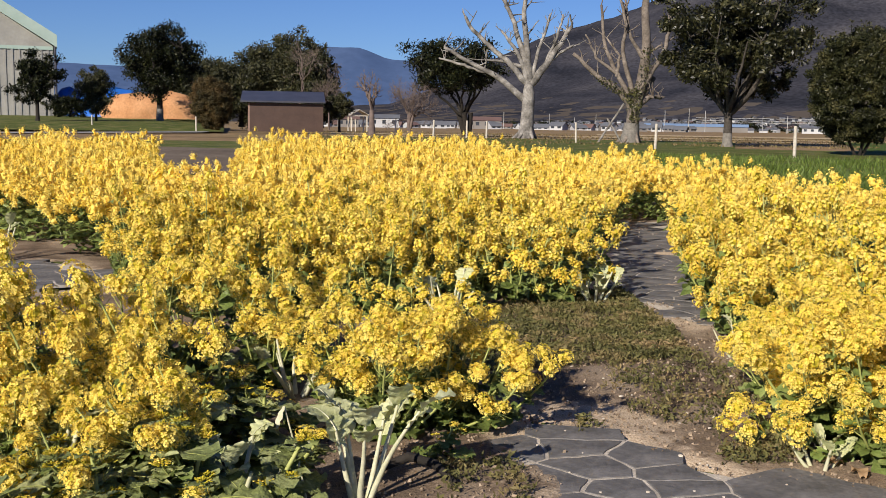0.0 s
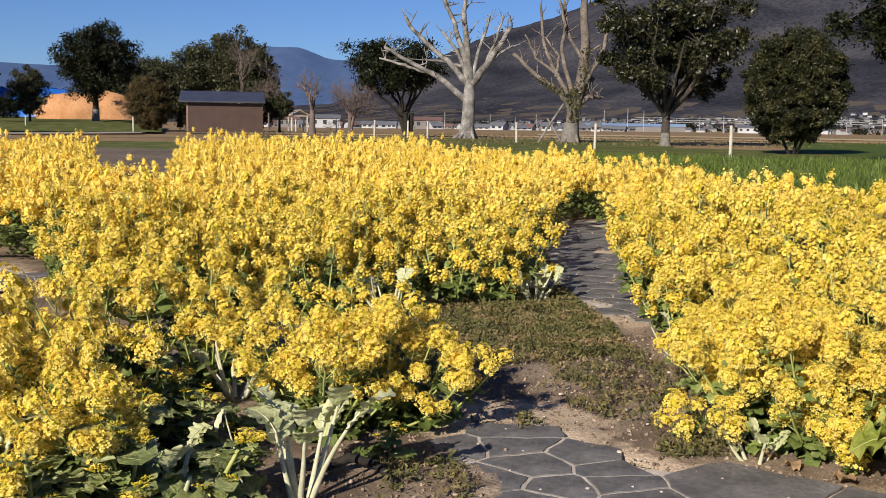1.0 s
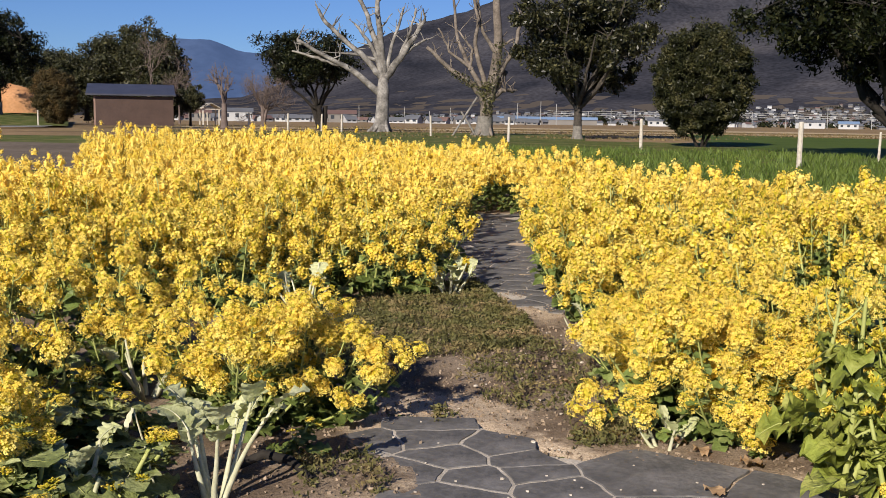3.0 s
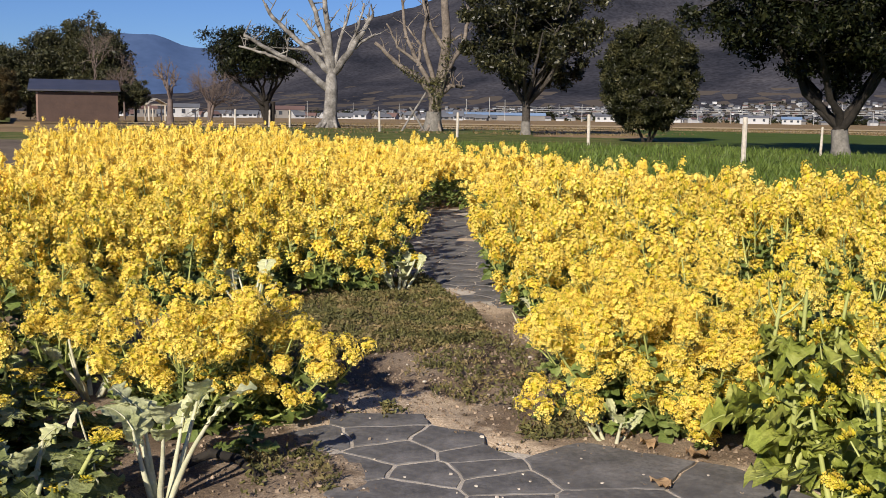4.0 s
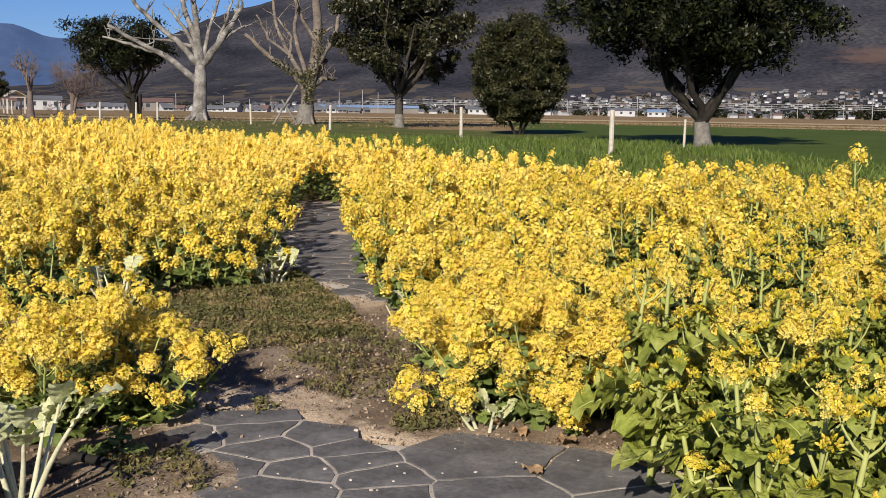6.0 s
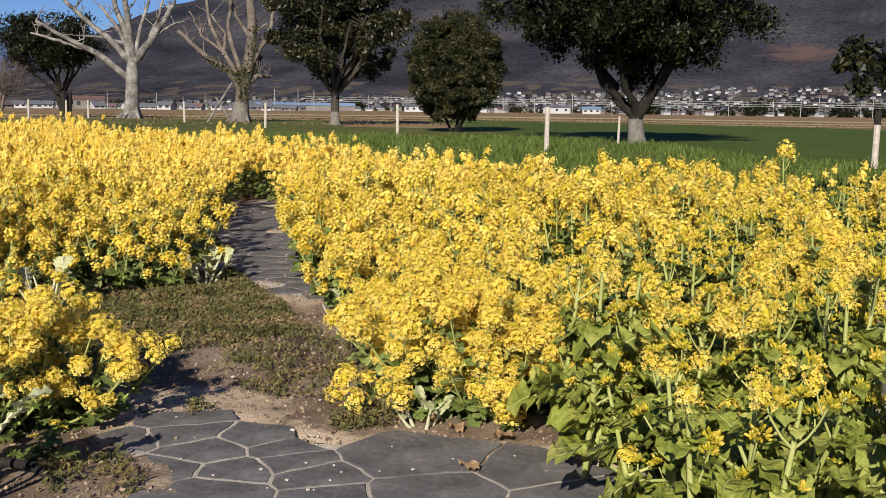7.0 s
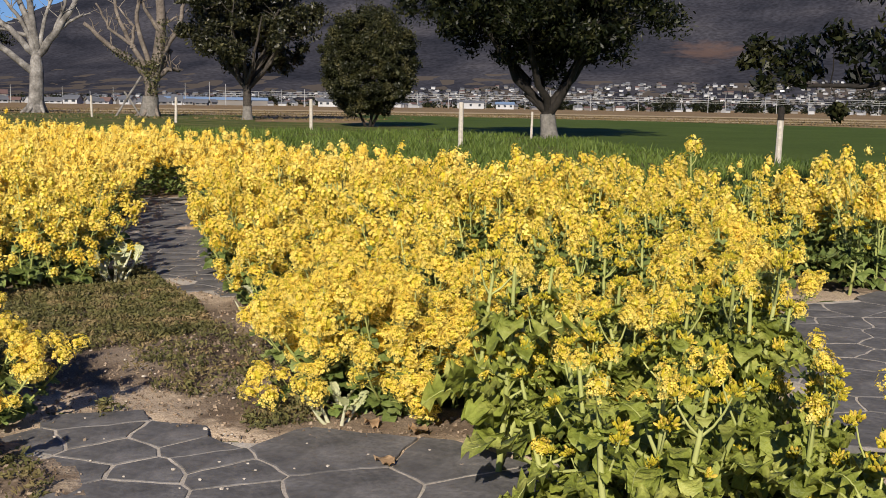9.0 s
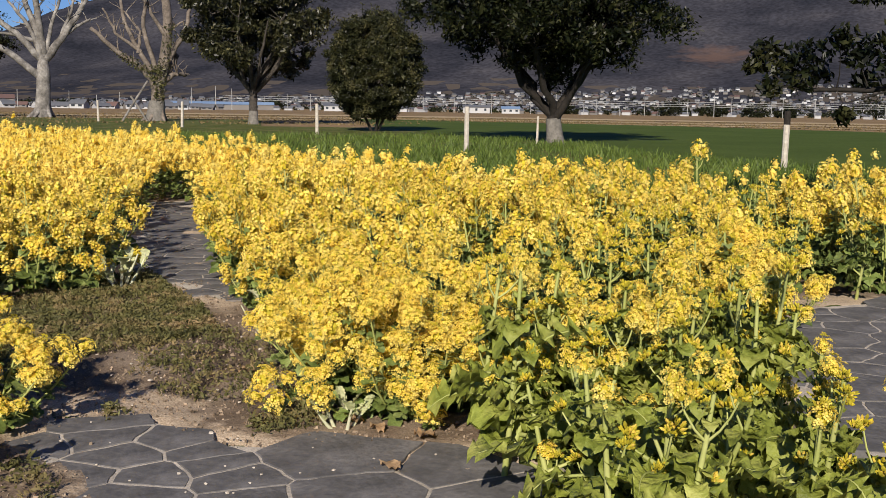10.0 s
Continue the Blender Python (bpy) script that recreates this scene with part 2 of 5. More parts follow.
class Heap:
    """Corners and faces that grow piece by piece."""

    def __init__(self):
        self.v, self.q, self.i, self.n = [], [], [], 0

    def add(self, v, q, index=0):
        v, q = np.asarray(v, float).reshape(-1, 3), np.asarray(q, int).reshape(-1, 4)
        self.v.append(v)
        self.q.append(q + self.n)
        self.i.append(np.full(len(q), index))
        self.n += len(v)

    def tube(self, pts, radii, sides=5, index=0, cap=False):
        pts = np.asarray(pts, float)
        d = np.gradient(pts, axis=0)
        d /= np.linalg.norm(d, axis=1, keepdims=True) + 1e-9
        ref = np.array([1.0, 0, 0]) if abs(d[0][0]) < 0.8 else np.array([0, 1.0, 0])
        a = np.cross(d, ref)
        a /= np.linalg.norm(a, axis=1, keepdims=True) + 1e-9
        b = np.cross(d, a)
        ang = np.arange(sides) * 2 * np.pi / sides
        ring = np.cos(ang)[None, :, None] * a[:, None] + np.sin(ang)[None, :, None] * b[:, None]
        v = pts[:, None] + ring * np.asarray(radii, float)[:, None, None]
        k = len(pts)
        q = [(r * sides + s, r * sides + (s + 1) % sides, (r + 1) * sides + (s + 1) % sides, (r + 1) * sides + s) for r in range(k - 1) for s in range(sides)]
        v = v.reshape(-1, 3)
        if cap:
            top = (k - 1) * sides
            v = np.vstack([v, pts[-1]])
            q += [(top + s, top + (s + 1) % sides, k * sides, k * sides) for s in range(0)]
            for s in range(0, sides - 1, 2):
                q.append((top + s, top + s + 1, top + (s + 2) % sides, k * sides))
        self.add(v, q, index)

    def box(self, lo, hi, index=0):
        (a, b, c), (d, e, f) = lo, hi
        v = [(a, b, c), (d, b, c), (d, e, c), (a, e, c), (a, b, f), (d, b, f), (d, e, f), (a, e, f)]
        self.add(v, [(3, 2, 1, 0), (4, 5, 6, 7), (0, 1, 5, 4), (1, 2, 6, 5), (2, 3, 7, 6), (3, 0, 4, 7)], index)

    def mesh(self, name, mats, smooth=False):
        return mesh_of(name, np.concatenate(self.v), np.concatenate(self.q), mats, np.concatenate(self.i), smooth)


def part(name, heap, mats, parent, label="", smooth=False):
    """One mesh object under a thing or a part."""
    ob = new(name, heap if isinstance(heap, bpy.types.Mesh) else heap.mesh(name, mats, smooth))
    ob.parent = parent
    return tagged(ob, label)


def thing(name, m, label, category, group="", kind=""):
    ob = new(name)
    ob.matrix_world = m
    return tagged(ob, label, category, group, kind)


def polar(az, dist, z=0.0):
    """A place by its bearing from the camera's stand (degrees, clockwise) and distance."""
    return Vector((dist * math.sin(radians(az)), dist * math.cos(radians(az)), z))


rng = np.random.default_rng(7)


def turn_to(d):
    """A matrix whose z axis points along d."""
    return np.array(Vector(d).to_track_quat("Z", "Y").to_matrix())


def in_poly(x, y, poly):
    inside, k = False, len(poly) - 1
    for i in range(len(poly)):
        (xi, yi), (xj, yj) = poly[i], poly[k]
        if (yi > y) != (yj > y) and x < (xj - xi) * (y - yi) / (yj - yi) + xi:
            inside = not inside
        k = i
    return inside


# ---- the ground ----


def sheet(name, poly, z, mat, label, category, step=0.0, rough=0.0):
    """A piece of ground with the given outline."""
    bm = bmesh.new()
    bm.faces.new([bm.verts.new((x, y, z)) for x, y in poly])
    bmesh.ops.triangulate(bm, faces=bm.faces[:])
    me = bpy.data.meshes.new(name)
    bm.to_mesh(me)
    bm.free()
    me.materials.append(mat)
    if me.polygons[0].normal.z < 0:
        me.flip_normals()
    return tagged(new(name, me), label, category, kind="structure")


def plain(d):
    """The level of the plain, which falls slowly away from the park."""
    return -0.03 - 0.0065 * max(0.0, min(d, 1100) - 75)


def sector(a0, a1, d0, d1, steps=24):
    return [tuple(polar(a0 + (a1 - a0) * k / steps, d0)[:2]) for k in range(steps + 1)] + [tuple(polar(a1 - (a1 - a0) * k / steps, d1)[:2]) for k in range(steps + 1)]


hp = Heap()
rings = [0.0, 20, 50, 75, 100, 130, 170, 230, 300, 450, 700, 1100, 2000, 3500, 4800]
hp.add([tuple(polar(a, d, plain(d))) for d in rings for a in np.arange(0, 360, 5)], [(r * 72 + k, r * 72 + (k + 1) % 72, (r + 1) * 72 + (k + 1) % 72, (r + 1) * 72 + k) for r in range(len(rings) - 1) for k in range(72)])
ground = new("ground", hp.mesh("ground", FIELD))
ground.data.flip_normals()
tagged(ground, "brown dry winter plain reaching to the hills", "ground", kind="structure")
sheet("lawn", sector(-75, 75, 1.0, 62, 40), -0.018, LAWN, "green park lawn with dry patches", "lawn")
sheet("lawn_edge", sector(-7, 15, 61, 84, 12), -0.014, LAWN, "green park lawn with dry patches", "lawn")
sheet("crop_field", [tuple(polar(a, d)[:2]) for a, d in ((26, 46), (31, 42), (34, 33), (38, 28), (45, 26), (65, 25), (65, 66), (45, 76), (36, 84), (29, 88), (20, 96), (21, 64))], -0.010, CROP, "flat field of short bright green young crop", "field")
for a0, a1, d0, d1 in ((-6, 65, 88, 94), (-6, 65, 108, 124), (8, 65, 150, 185)):
    hp = Heap()
    steps = 40
    hp.add([tuple(polar(a0 + (a1 - a0) * k / steps, d + 3 * noise.noise((k * 0.3, d, 0)), plain(d) + 0.05)) for k in range(steps + 1) for d in (d0, d1)], [(2 * k, 2 * k + 1, 2 * k + 3, 2 * k + 2) for k in range(steps)])
    ob = new("dirt_track", hp.mesh("dirt_track", STRAW))
    ob.data.flip_normals()
    tagged(ob, "pale straw-covered farm track across the plain", "track", kind="structure")
sheet("bare_ground", [tuple(polar(a, d)[:2]) for a, d in ((-17, 27), (-8, 25), (-7, 36), (-9, 46), (-16, 50))], -0.008, DIRT, "bare trampled brown earth behind the flower bed", "ground")
sheet("road", [tuple(polar(a, d)[:2]) for a, d in ((-32, 70), (-12.6, 92), (-12.2, 98), (-32, 76))], 0.01, ROAD, "pale concrete park road", "road")

# crazy paving outlines
PATH_NEAR = [(0.27, 4.2), (0.34, 4.45), (0.50, 4.66), (0.70, 4.6), (0.82, 4.42), (0.96, 4.08), (1.3, 3.88), (1.6, 3.5), (2.5, 3.2), (2.9, 2.6), (2.2, 2.3), (1.4, 2.4), (0.8, 2.9), (0.43, 3.6), (0.42, 3.9)]
PATH_AHEAD = [(1.32, 8.6), (1.38, 9.6), (1.52, 10.8), (2.18, 13.4), (2.4, 14.6), (3.0, 14.6), (2.9, 13.3), (2.5, 10.5), (2.2, 8.8), (2.0, 7.8), (1.9, 7.1), (1.74, 7.1), (1.6, 7.5), (1.48, 8.1)]
# bare sandy strip that joins the two pavings
SAND_STRIP = [(1.4, 8.6), (2.1, 8.6), (1.95, 7.4), (1.75, 6.4), (1.55, 5.6), (1.3, 5.3), (1.35, 6.4), (1.5, 7.3)]
PATH_RIGHT = [(5.3, 5.55), (4.6, 5.0), (3.9, 4.3), (3.5, 3.7), (3.3, 3.0), (3.7, 2.7), (4.6, 3.2), (6.3, 4.2), (6.8, 5.0), (6.2, 5.5)]
PATH_LEFT = [(-4.9, 8.2), (-3.9, 7.9), (-2.9, 8.3), (-2.75, 9.1), (-3.7, 9.8), (-5.2, 9.4)]
PATHS = [PATH_NEAR, PATH_AHEAD, PATH_RIGHT, PATH_LEFT]


def edge_distance(x, y, poly):
    """Distance to an outline, minus inside it."""
    p = np.array([x, y])
    best = 9.0
    for k in range(len(poly)):
        a, b = np.array(poly[k - 1]), np.array(poly[k])
        t = min(1.0, max(0.0, float((p - a) @ (b - a)) / float((b - a) @ (b - a))))
        best = min(best, float(np.hypot(*(p - a - t * (b - a)))))
    return -best if in_poly(x, y, poly) else best


# the garden soil, slightly uneven, lower where the paving lies in it
def soil_sheet(x0, x1, y0, y1, step, lift):
    nx, ny = int((x1 - x0) / step) + 1, int((y1 - y0) / step) + 1
    gx, gy = np.meshgrid(np.linspace(x0, x1, nx), np.linspace(y0, y1, ny))
    gz, sand = np.zeros_like(gx), np.zeros_like(gx)
    for j in range(ny):
        for i in range(nx):
            x, y = gx[j, i], gy[j, i]
            n1, n2 = noise.noise((x * 1.3, y * 1.3, 0)), noise.noise((x * 4.5, y * 4.5, 3))
            gz[j, i] = 0.022 * n1 + 0.012 * n2 + 0.004 + lift
            sand[j, i] = 9.0
            for poly in PATHS:
                if abs(x - poly[0][0]) < 6 and abs(y - poly[0][1]) < 10:
                    e = edge_distance(x, y, poly) + 0.14 * n2 + 0.16 * n1
                    sand[j, i] = min(sand[j, i], e + 0.25 * n1)
                    gz[j, i] -= (0.024 if poly is PATH_AHEAD else 0.05) * min(1.0, max(0.0, (0.02 - e) / 0.10))
                    if poly is PATH_AHEAD:
                        gz[j, i] += 0.05 * max(0.0, 1 - abs(y - 11.2 + 0.5 * n1) / 0.6) + 0.03 * max(0.0, 1 - abs(y - 8.9) / 0.5)
            if 0.8 < x < 2.6 and 4.8 < y < 9.2:
                sand[j, i] = min(sand[j, i], edge_distance(x, y, SAND_STRIP) + 0.46 + 0.2 * n2 + 0.3 * n1)
    k = np.arange(nx * ny).reshape(ny, nx)
    quads = np.stack([k[:-1, :-1], k[:-1, 1:], k[1:, 1:], k[1:, :-1]], -1).reshape(-1, 4)
    return gx, gy, gz, quads, sand


# the lawn begins behind the beds
BEHIND = [(-90, 25), (-26, 25), (-16, 25), (-10, 25), (0, 25), (8, 21.5), (17, 15), (25, 11.8), (35, 10.8), (45, 11.2), (90, 11.2)]
for x0, x1, y0, y1, step, lift, lab in ((-2.5, 6.5, 1.5, 9.5, 0.06, 0.0, "dark brown loose soil with sandy patches and small stones"), (-12, 12, -5, 25, 0.25, -0.012, "dark brown garden soil under the flower beds")):
    gx, gy, gz, quads, sand = soil_sheet(x0, x1, y0, y1, step, lift)
    if step > 0.1:
        inner = (gx > -2.4) & (gx < 6.4) & (gy > 1.6) & (gy < 9.4)
        gz[inner] -= 0.08
    mid = np.stack([gx.ravel()[quads].mean(1), gy.ravel()[quads].mean(1)], 1)
    far_edge = np.interp(np.degrees(np.arctan2(mid[:, 0], np.maximum(mid[:, 1], 0.01))), [a for a, _ in BEHIND], [d for _, d in BEHIND])
    keep = np.hypot(mid[:, 0], mid[:, 1]) < far_edge + 0.3 * np.sin(mid[:, 0] * 3.1)
    ob = new("garden_soil", mesh_of("garden_soil", np.stack([gx, gy, gz], -1), quads[keep], SOIL, smooth=True))
    ob.data.attributes.new("sand", "FLOAT", "POINT").data.foreach_set("value", np.clip(1 - sand.ravel() / 0.45, 0, 1).astype(np.float32))
    tagged(ob, lab, "soil", kind="structure")

# ---- planting ----
L_LEFT = [(-2.5, 2.9), (-1.05, 3.0), (-0.75, 3.7), (-0.9, 4.3), (-1.5, 5.3), (-2.5, 5.2)]
L_CLUMP = [(-0.45, 4.55), (0.02, 4.36), (0.24, 4.48), (0.2, 4.85), (-0.15, 5.2), (-0.6, 5.05)]
L_BACK = [(-1.7, 5.3), (-0.75, 5.3), (-0.5, 5.75), (-1.2, 6.1)]
L_MAIN = [(-5.0, 11.8), (-3.0, 9.8), (-2.2, 7.6), (-0.9, 7.0), (0.0, 7.3), (0.42, 7.6), (0.98, 8.0), (1.18, 8.45), (1.22, 9.3), (1.38, 10.7), (2.05, 13.2), (2.4, 14.8), (3.0, 14.9), (3.6, 15.4), (4.4, 15.8), (2.9, 20.8), (0, 24), (-4.2, 23.6), (-2.3, 12.6), (-3.3, 12.4), (-6.4, 23.1), (-10.5, 21.5), (-8, 13)]
R_MAIN = [(1.58, 4.5), (1.74, 5.0), (1.80, 5.8), (1.84, 6.4), (1.92, 7.4), (2.05, 8.5), (2.45, 10), (2.75, 12), (2.95, 13.6), (3.05, 14.9), (3.6, 15.3), (4.2, 13.2), (4.8, 9.9), (6.4, 7.8), (5.7, 6.3), (4.8, 5.25), (3.75, 4.2), (2.9, 4.1), (2.4, 4.05), (1.95, 4.2)]
R_FAR = [(5.85, 5.9), (6.2, 6.7), (6.6, 7.6), (7.2, 8.2), (9.3, 8.4), (9.8, 6.8), (7, 5.6), (6.3, 5.5)]
LEAFY = [(1.72, 2.75), (1.6, 2.3), (1.65, 1.85), (2.05, 1.85), (2.42, 2.4), (2.85, 2.95), (3.25, 3.4), (3.6, 3.85), (2.8, 4.0), (2.3, 3.8), (1.9, 3.75), (1.78, 3.3)]
R_GREEN = [(2.9, 4.0), (3.55, 3.95), (4.6, 5.0), (5.5, 6.1), (4.9, 6.6), (3.9, 5.6), (2.9, 4.7)]
MIXED = [(1.85, 3.6), (2.3, 3.2), (2.6, 3.15), (2.95, 3.5), (3.3, 4.0), (3.8, 4.6), (3.5, 4.8), (3.2, 4.5), (2.8, 4.15), (2.3, 3.95), (1.9, 4.0)]
L_GREEN = [(-1.7, 2.95), (-0.95, 2.95), (-0.66, 3.3), (-0.55, 3.65), (-0.6, 4.2), (-1.0, 4.5), (-1.5, 4.4), (-1.8, 3.9)]
# leaves at the clump's foot, also put there in place of shadow on soil
L_DARK = [(-0.5, 3.9), (-0.1, 3.95), (0.05, 4.25), (-0.35, 4.5), (-0.6, 4.4)]
R_TIP = [(1.5, 4.35), (1.8, 4.2), (2.2, 4.2), (2.2, 4.6), (1.9, 5.3), (1.68, 5.4), (1.6, 4.9)]


def flower_head(h, at, axis, size, grade, index=0, bud=1):
    """A raceme: open four-petalled flowers round a green heart, buds on top. grade 0: single petals, 1: crossed petal pairs, 2: a few larger flakes."""
    m = turn_to(axis)
    rings, sides = ((4, 7), (3, 6), (3, 4))[grade]
    tall = rng.uniform(1.1, 1.45)
    core = [size * (0.52, 0.6, 0.62)[grade] * rng.uniform(0.8, 1.15) * np.array([math.sin(t) * math.cos(p), math.sin(t) * math.sin(p), math.cos(t) * tall]) for t in np.linspace(0.15, 2.5, rings) for p in np.arange(sides) * 2 * math.pi / sides]
    h.add(np.asarray(core) @ m.T + at, [(r * sides + k, (r + 1) * sides + k, (r + 1) * sides + (k + 1) % sides, r * sides + (k + 1) % sides) for r in range(rings - 1) for k in range(sides)], index if grade == 2 else bud)
    count = (50, 32, 18)[grade]
    v, q = [], []
    for k in range(count):
        u = (k + 0.5) / count
        th = math.acos(0.97 - 1.65 * u)
        ph = k * 2.39996 + rng.uniform(-0.4, 0.4)
        d = np.array([math.sin(th) * math.cos(ph), math.sin(th) * math.sin(ph), math.cos(th)])
        c = d * size * rng.uniform(0.62, 1.14) * np.array([1, 1, tall])
        f = turn_to(d * (1, 1, 0.8) + (0, 0, 0.25) + rng.normal(0, 0.34, 3))
        spin = rng.uniform(0, 6.28)
        if grade == 0:
            for p in range(4):
                a = spin + p * math.pi / 2
                e, s = np.array([math.cos(a), math.sin(a), 0.3]), np.array([-math.sin(a), math.cos(a), 0])
                L, W = size * 0.24, size * 0.112
                quad = [c + f @ (0.05 * L * e), c + f @ (0.7 * L * e + W * s), c + f @ (1.05 * L * e - np.array([0, 0, 0.12 * L])), c + f @ (0.7 * L * e - W * s)]
                q.append([len(v) + j for j in range(4)])
                v += quad
        else:
            L, W = size * (0.23 if grade == 1 else 0.20), size * (0.092 if grade == 1 else 0.14)
            for p in range(2 if grade == 1 else 1):
                a = spin + p * math.pi / 2
                e, s = np.array([math.cos(a), math.sin(a), 0]), np.array([-math.sin(a), math.cos(a), 0])
                q.append([len(v) + j for j in range(4)])
                v += [c + f @ (L * e + W * s), c + f @ (-L * e + W * s), c + f @ (-L * e - W * s), c + f @ (L * e - W * s)]
    h.add(np.asarray(v) @ m.T + at, q, index)
    if grade < 2:
        v, q = [], []
        for k in range(9 if grade == 0 else 4):
            d = np.array([rng.normal(0, 0.22), rng.normal(0, 0.22), tall])
            c = d * size * rng.uniform(0.8, 1.02)
            w = size * 0.10
            q.append([len(v) + j for j in range(4)])
            v += [c + (w, 0, -w), c + (0, w, w), c + (-w, 0, -w), c + (0, -w, w)]
        h.add(np.asarray(v) @ m.T + at, q, bud)


def leaf_blade(h, at, out, length, width, rows=5, index=0, droop=0.6, wave=0.12, lobes=0.0, rib=-1):
    """A curved leaf with a wavy rim, broadest past its middle, starting at a point and growing outwards."""
    out = np.asarray(out, float)
    out = out / (np.linalg.norm(out) + 1e-9)
    side = np.cross(out, (0, 0, 1.0))
    side = side / (np.linalg.norm(side) + 1e-6)
    up = np.cross(side, out)
    cols = (-1, 0, 1) if rows <= 5 else (-1, -0.55, 0, 0.55, 1) if rows <= 8 else (-1, -0.8, -0.42, 0, 0.42, 0.8, 1)
    v, ph = [], rng.uniform(0, 6.28, 4)
    beat = rng.uniform(2.2, 3.6) * 2 * math.pi if rows > 8 else rng.uniform(1.4, 2.0) * 2 * math.pi
    bend = rng.normal(0, 0.25)
    for r in range(rows + 1):
        s = r / rows
        c = np.asarray(at) + out * length * s * (1 - 0.25 * droop * s) - np.array([0, 0, 1.0]) * droop * length * 0.55 * s * s + side * bend * length * s * s
        w = width * (0.10 + 0.95 * math.sin(math.pi * min(1.0, 0.03 + 0.93 * s ** 1.25)) ** 0.6) * (0.45 if r == rows else 1.0)
        for k in cols:
            p = ph[0] if k < 0 else ph[1]
            lobe = 1 - lobes * (0.5 + 0.5 * math.sin(s * beat + p)) * (1.15 - s) - wave * 0.25 * math.sin(s * beat * 1.7 + p) * abs(k)
            ripple = wave * width * abs(k) ** 1.6 * (math.sin(s * beat * 1.3 + p + 1.2) + 0.35 * math.sin(s * beat * 3.1 + p))
            v.append(c + side * k * w * max(0.2, lobe) * rng.uniform(0.97, 1.03) + up * (0.22 * abs(k) * w + ripple + rng.normal(0, 0.012) * width))
    nc = len(cols)
    q = [(r * nc + k, r * nc + k + 1, (r + 1) * nc + k + 1, (r + 1) * nc + k) for r in range(rows) for k in range(nc - 1)]
    h.add(v, q, index)
    if rib >= 0:
        mid = [np.asarray(v[r * nc + nc // 2]) + up * 0.003 for r in range(rows)]
        h.tube(mid, np.linspace(0.035, 0.008, rows) * width * 1.6, 4, rib)


def stem_path(base, tilt, az, length, curl=0.35, bits=5):
    """A stem that leaves at a slant and bends upwards."""
    pts, p, t = [np.array(base, float)], np.array(base, float), tilt
    for _ in range(bits):
        d = np.array([math.sin(t) * math.cos(az), math.sin(t) * math.sin(az), math.cos(t)])
        p = p + d * length / bits
        pts.append(p)
        t *= 1 - curl
        az += rng.normal(0, 0.12)
    return pts


def bloom_plant(grade, height, stems, spread=0.55, leaves=24):
    """A rape plant in flower: its stems one by one, its foliage, and the places of the heads, scaled to the given height."""
    sts, lf, spots, owner = [], Heap(), [], []
    for k in range(stems):
        st = Heap()
        az = k * 2.4 + rng.uniform(-0.5, 0.5)
        tilt = (k + 0.6) / stems * spread * 1.5 * rng.uniform(0.7, 1.15)
        ln = height * rng.uniform(0.66, 1.0) * (1 - 0.12 * tilt)
        path = stem_path((0.03 * math.cos(az), 0.03 * math.sin(az), 0), tilt, az, ln, 0.20)
        st.tube(path, np.linspace(0.010, 0.004, len(path)), (5, 3, 3)[grade])
        spots.append((path[-1], path[-1] - path[-2]))
        for b in range(int(rng.integers(2, 4))):
            s = rng.uniform(0.52, 0.92)
            i = min(int(s * 5), 4)
            p0 = path[i] + (path[i + 1] - path[i]) * (s * 5 - i)
            sub = stem_path(p0, rng.uniform(0.45, 1.1), az + rng.uniform(-2.4, 2.4), height * rng.uniform(0.10, 0.20), 0.35, 3)
            if grade < 2:
                st.tube(sub, np.linspace(0.004, 0.0024, len(sub)), 4 if grade == 0 else 3)
            spots.append((sub[-1], sub[-1] - sub[-2]))
            if grade < 2:
                for j in range(6 if grade == 0 else 3):
                    p1 = sub[0] + (sub[-1] - sub[0]) * rng.uniform(0.1, 0.8)
                    e = p1 + np.array([rng.normal(0, 0.026), rng.normal(0, 0.026), rng.uniform(0.004, 0.035)])
                    st.tube([p1, e], [0.0018, 0.0010], 3)
        for j in range((9, 4, 0)[grade]):
            s = rng.uniform(0.6, 0.95)
            p1 = path[3] + (path[5] - path[3]) * (s - 0.6) / 0.4
            e = p1 + np.array([rng.normal(0, 0.034), rng.normal(0, 0.034), rng.uniform(0.0, 0.03)])
            st.tube([p1, e], [0.0018, 0.0010], 3)
        for j in range(max(1, leaves // stems)):
            s = rng.uniform(0.04, 0.80)
            i = min(int(s * 5), 4)
            p0 = path[i] + (path[i + 1] - path[i]) * (s * 5 - i)
            a = rng.uniform(0, 6.28)
            ll = rng.uniform(0.08, 0.19) * (1.2 - s)
            leaf_blade(lf, p0, (math.cos(a), math.sin(a), rng.uniform(-0.1, 0.9)), ll, ll * 0.38, (5, 3, 2)[grade], droop=rng.uniform(0.2, 0.9), wave=0.26, lobes=0.4)
        sts.append(st)
        owner += [k] * (len(spots) - len(owner))
    f = height / max(p[2] for p, _ in spots)
    for h in (*sts, lf):
        h.v = [v * (1, 1, f) for v in h.v]
    return sts, lf, [(p * (1, 1, f), axis) for p, axis in spots], owner


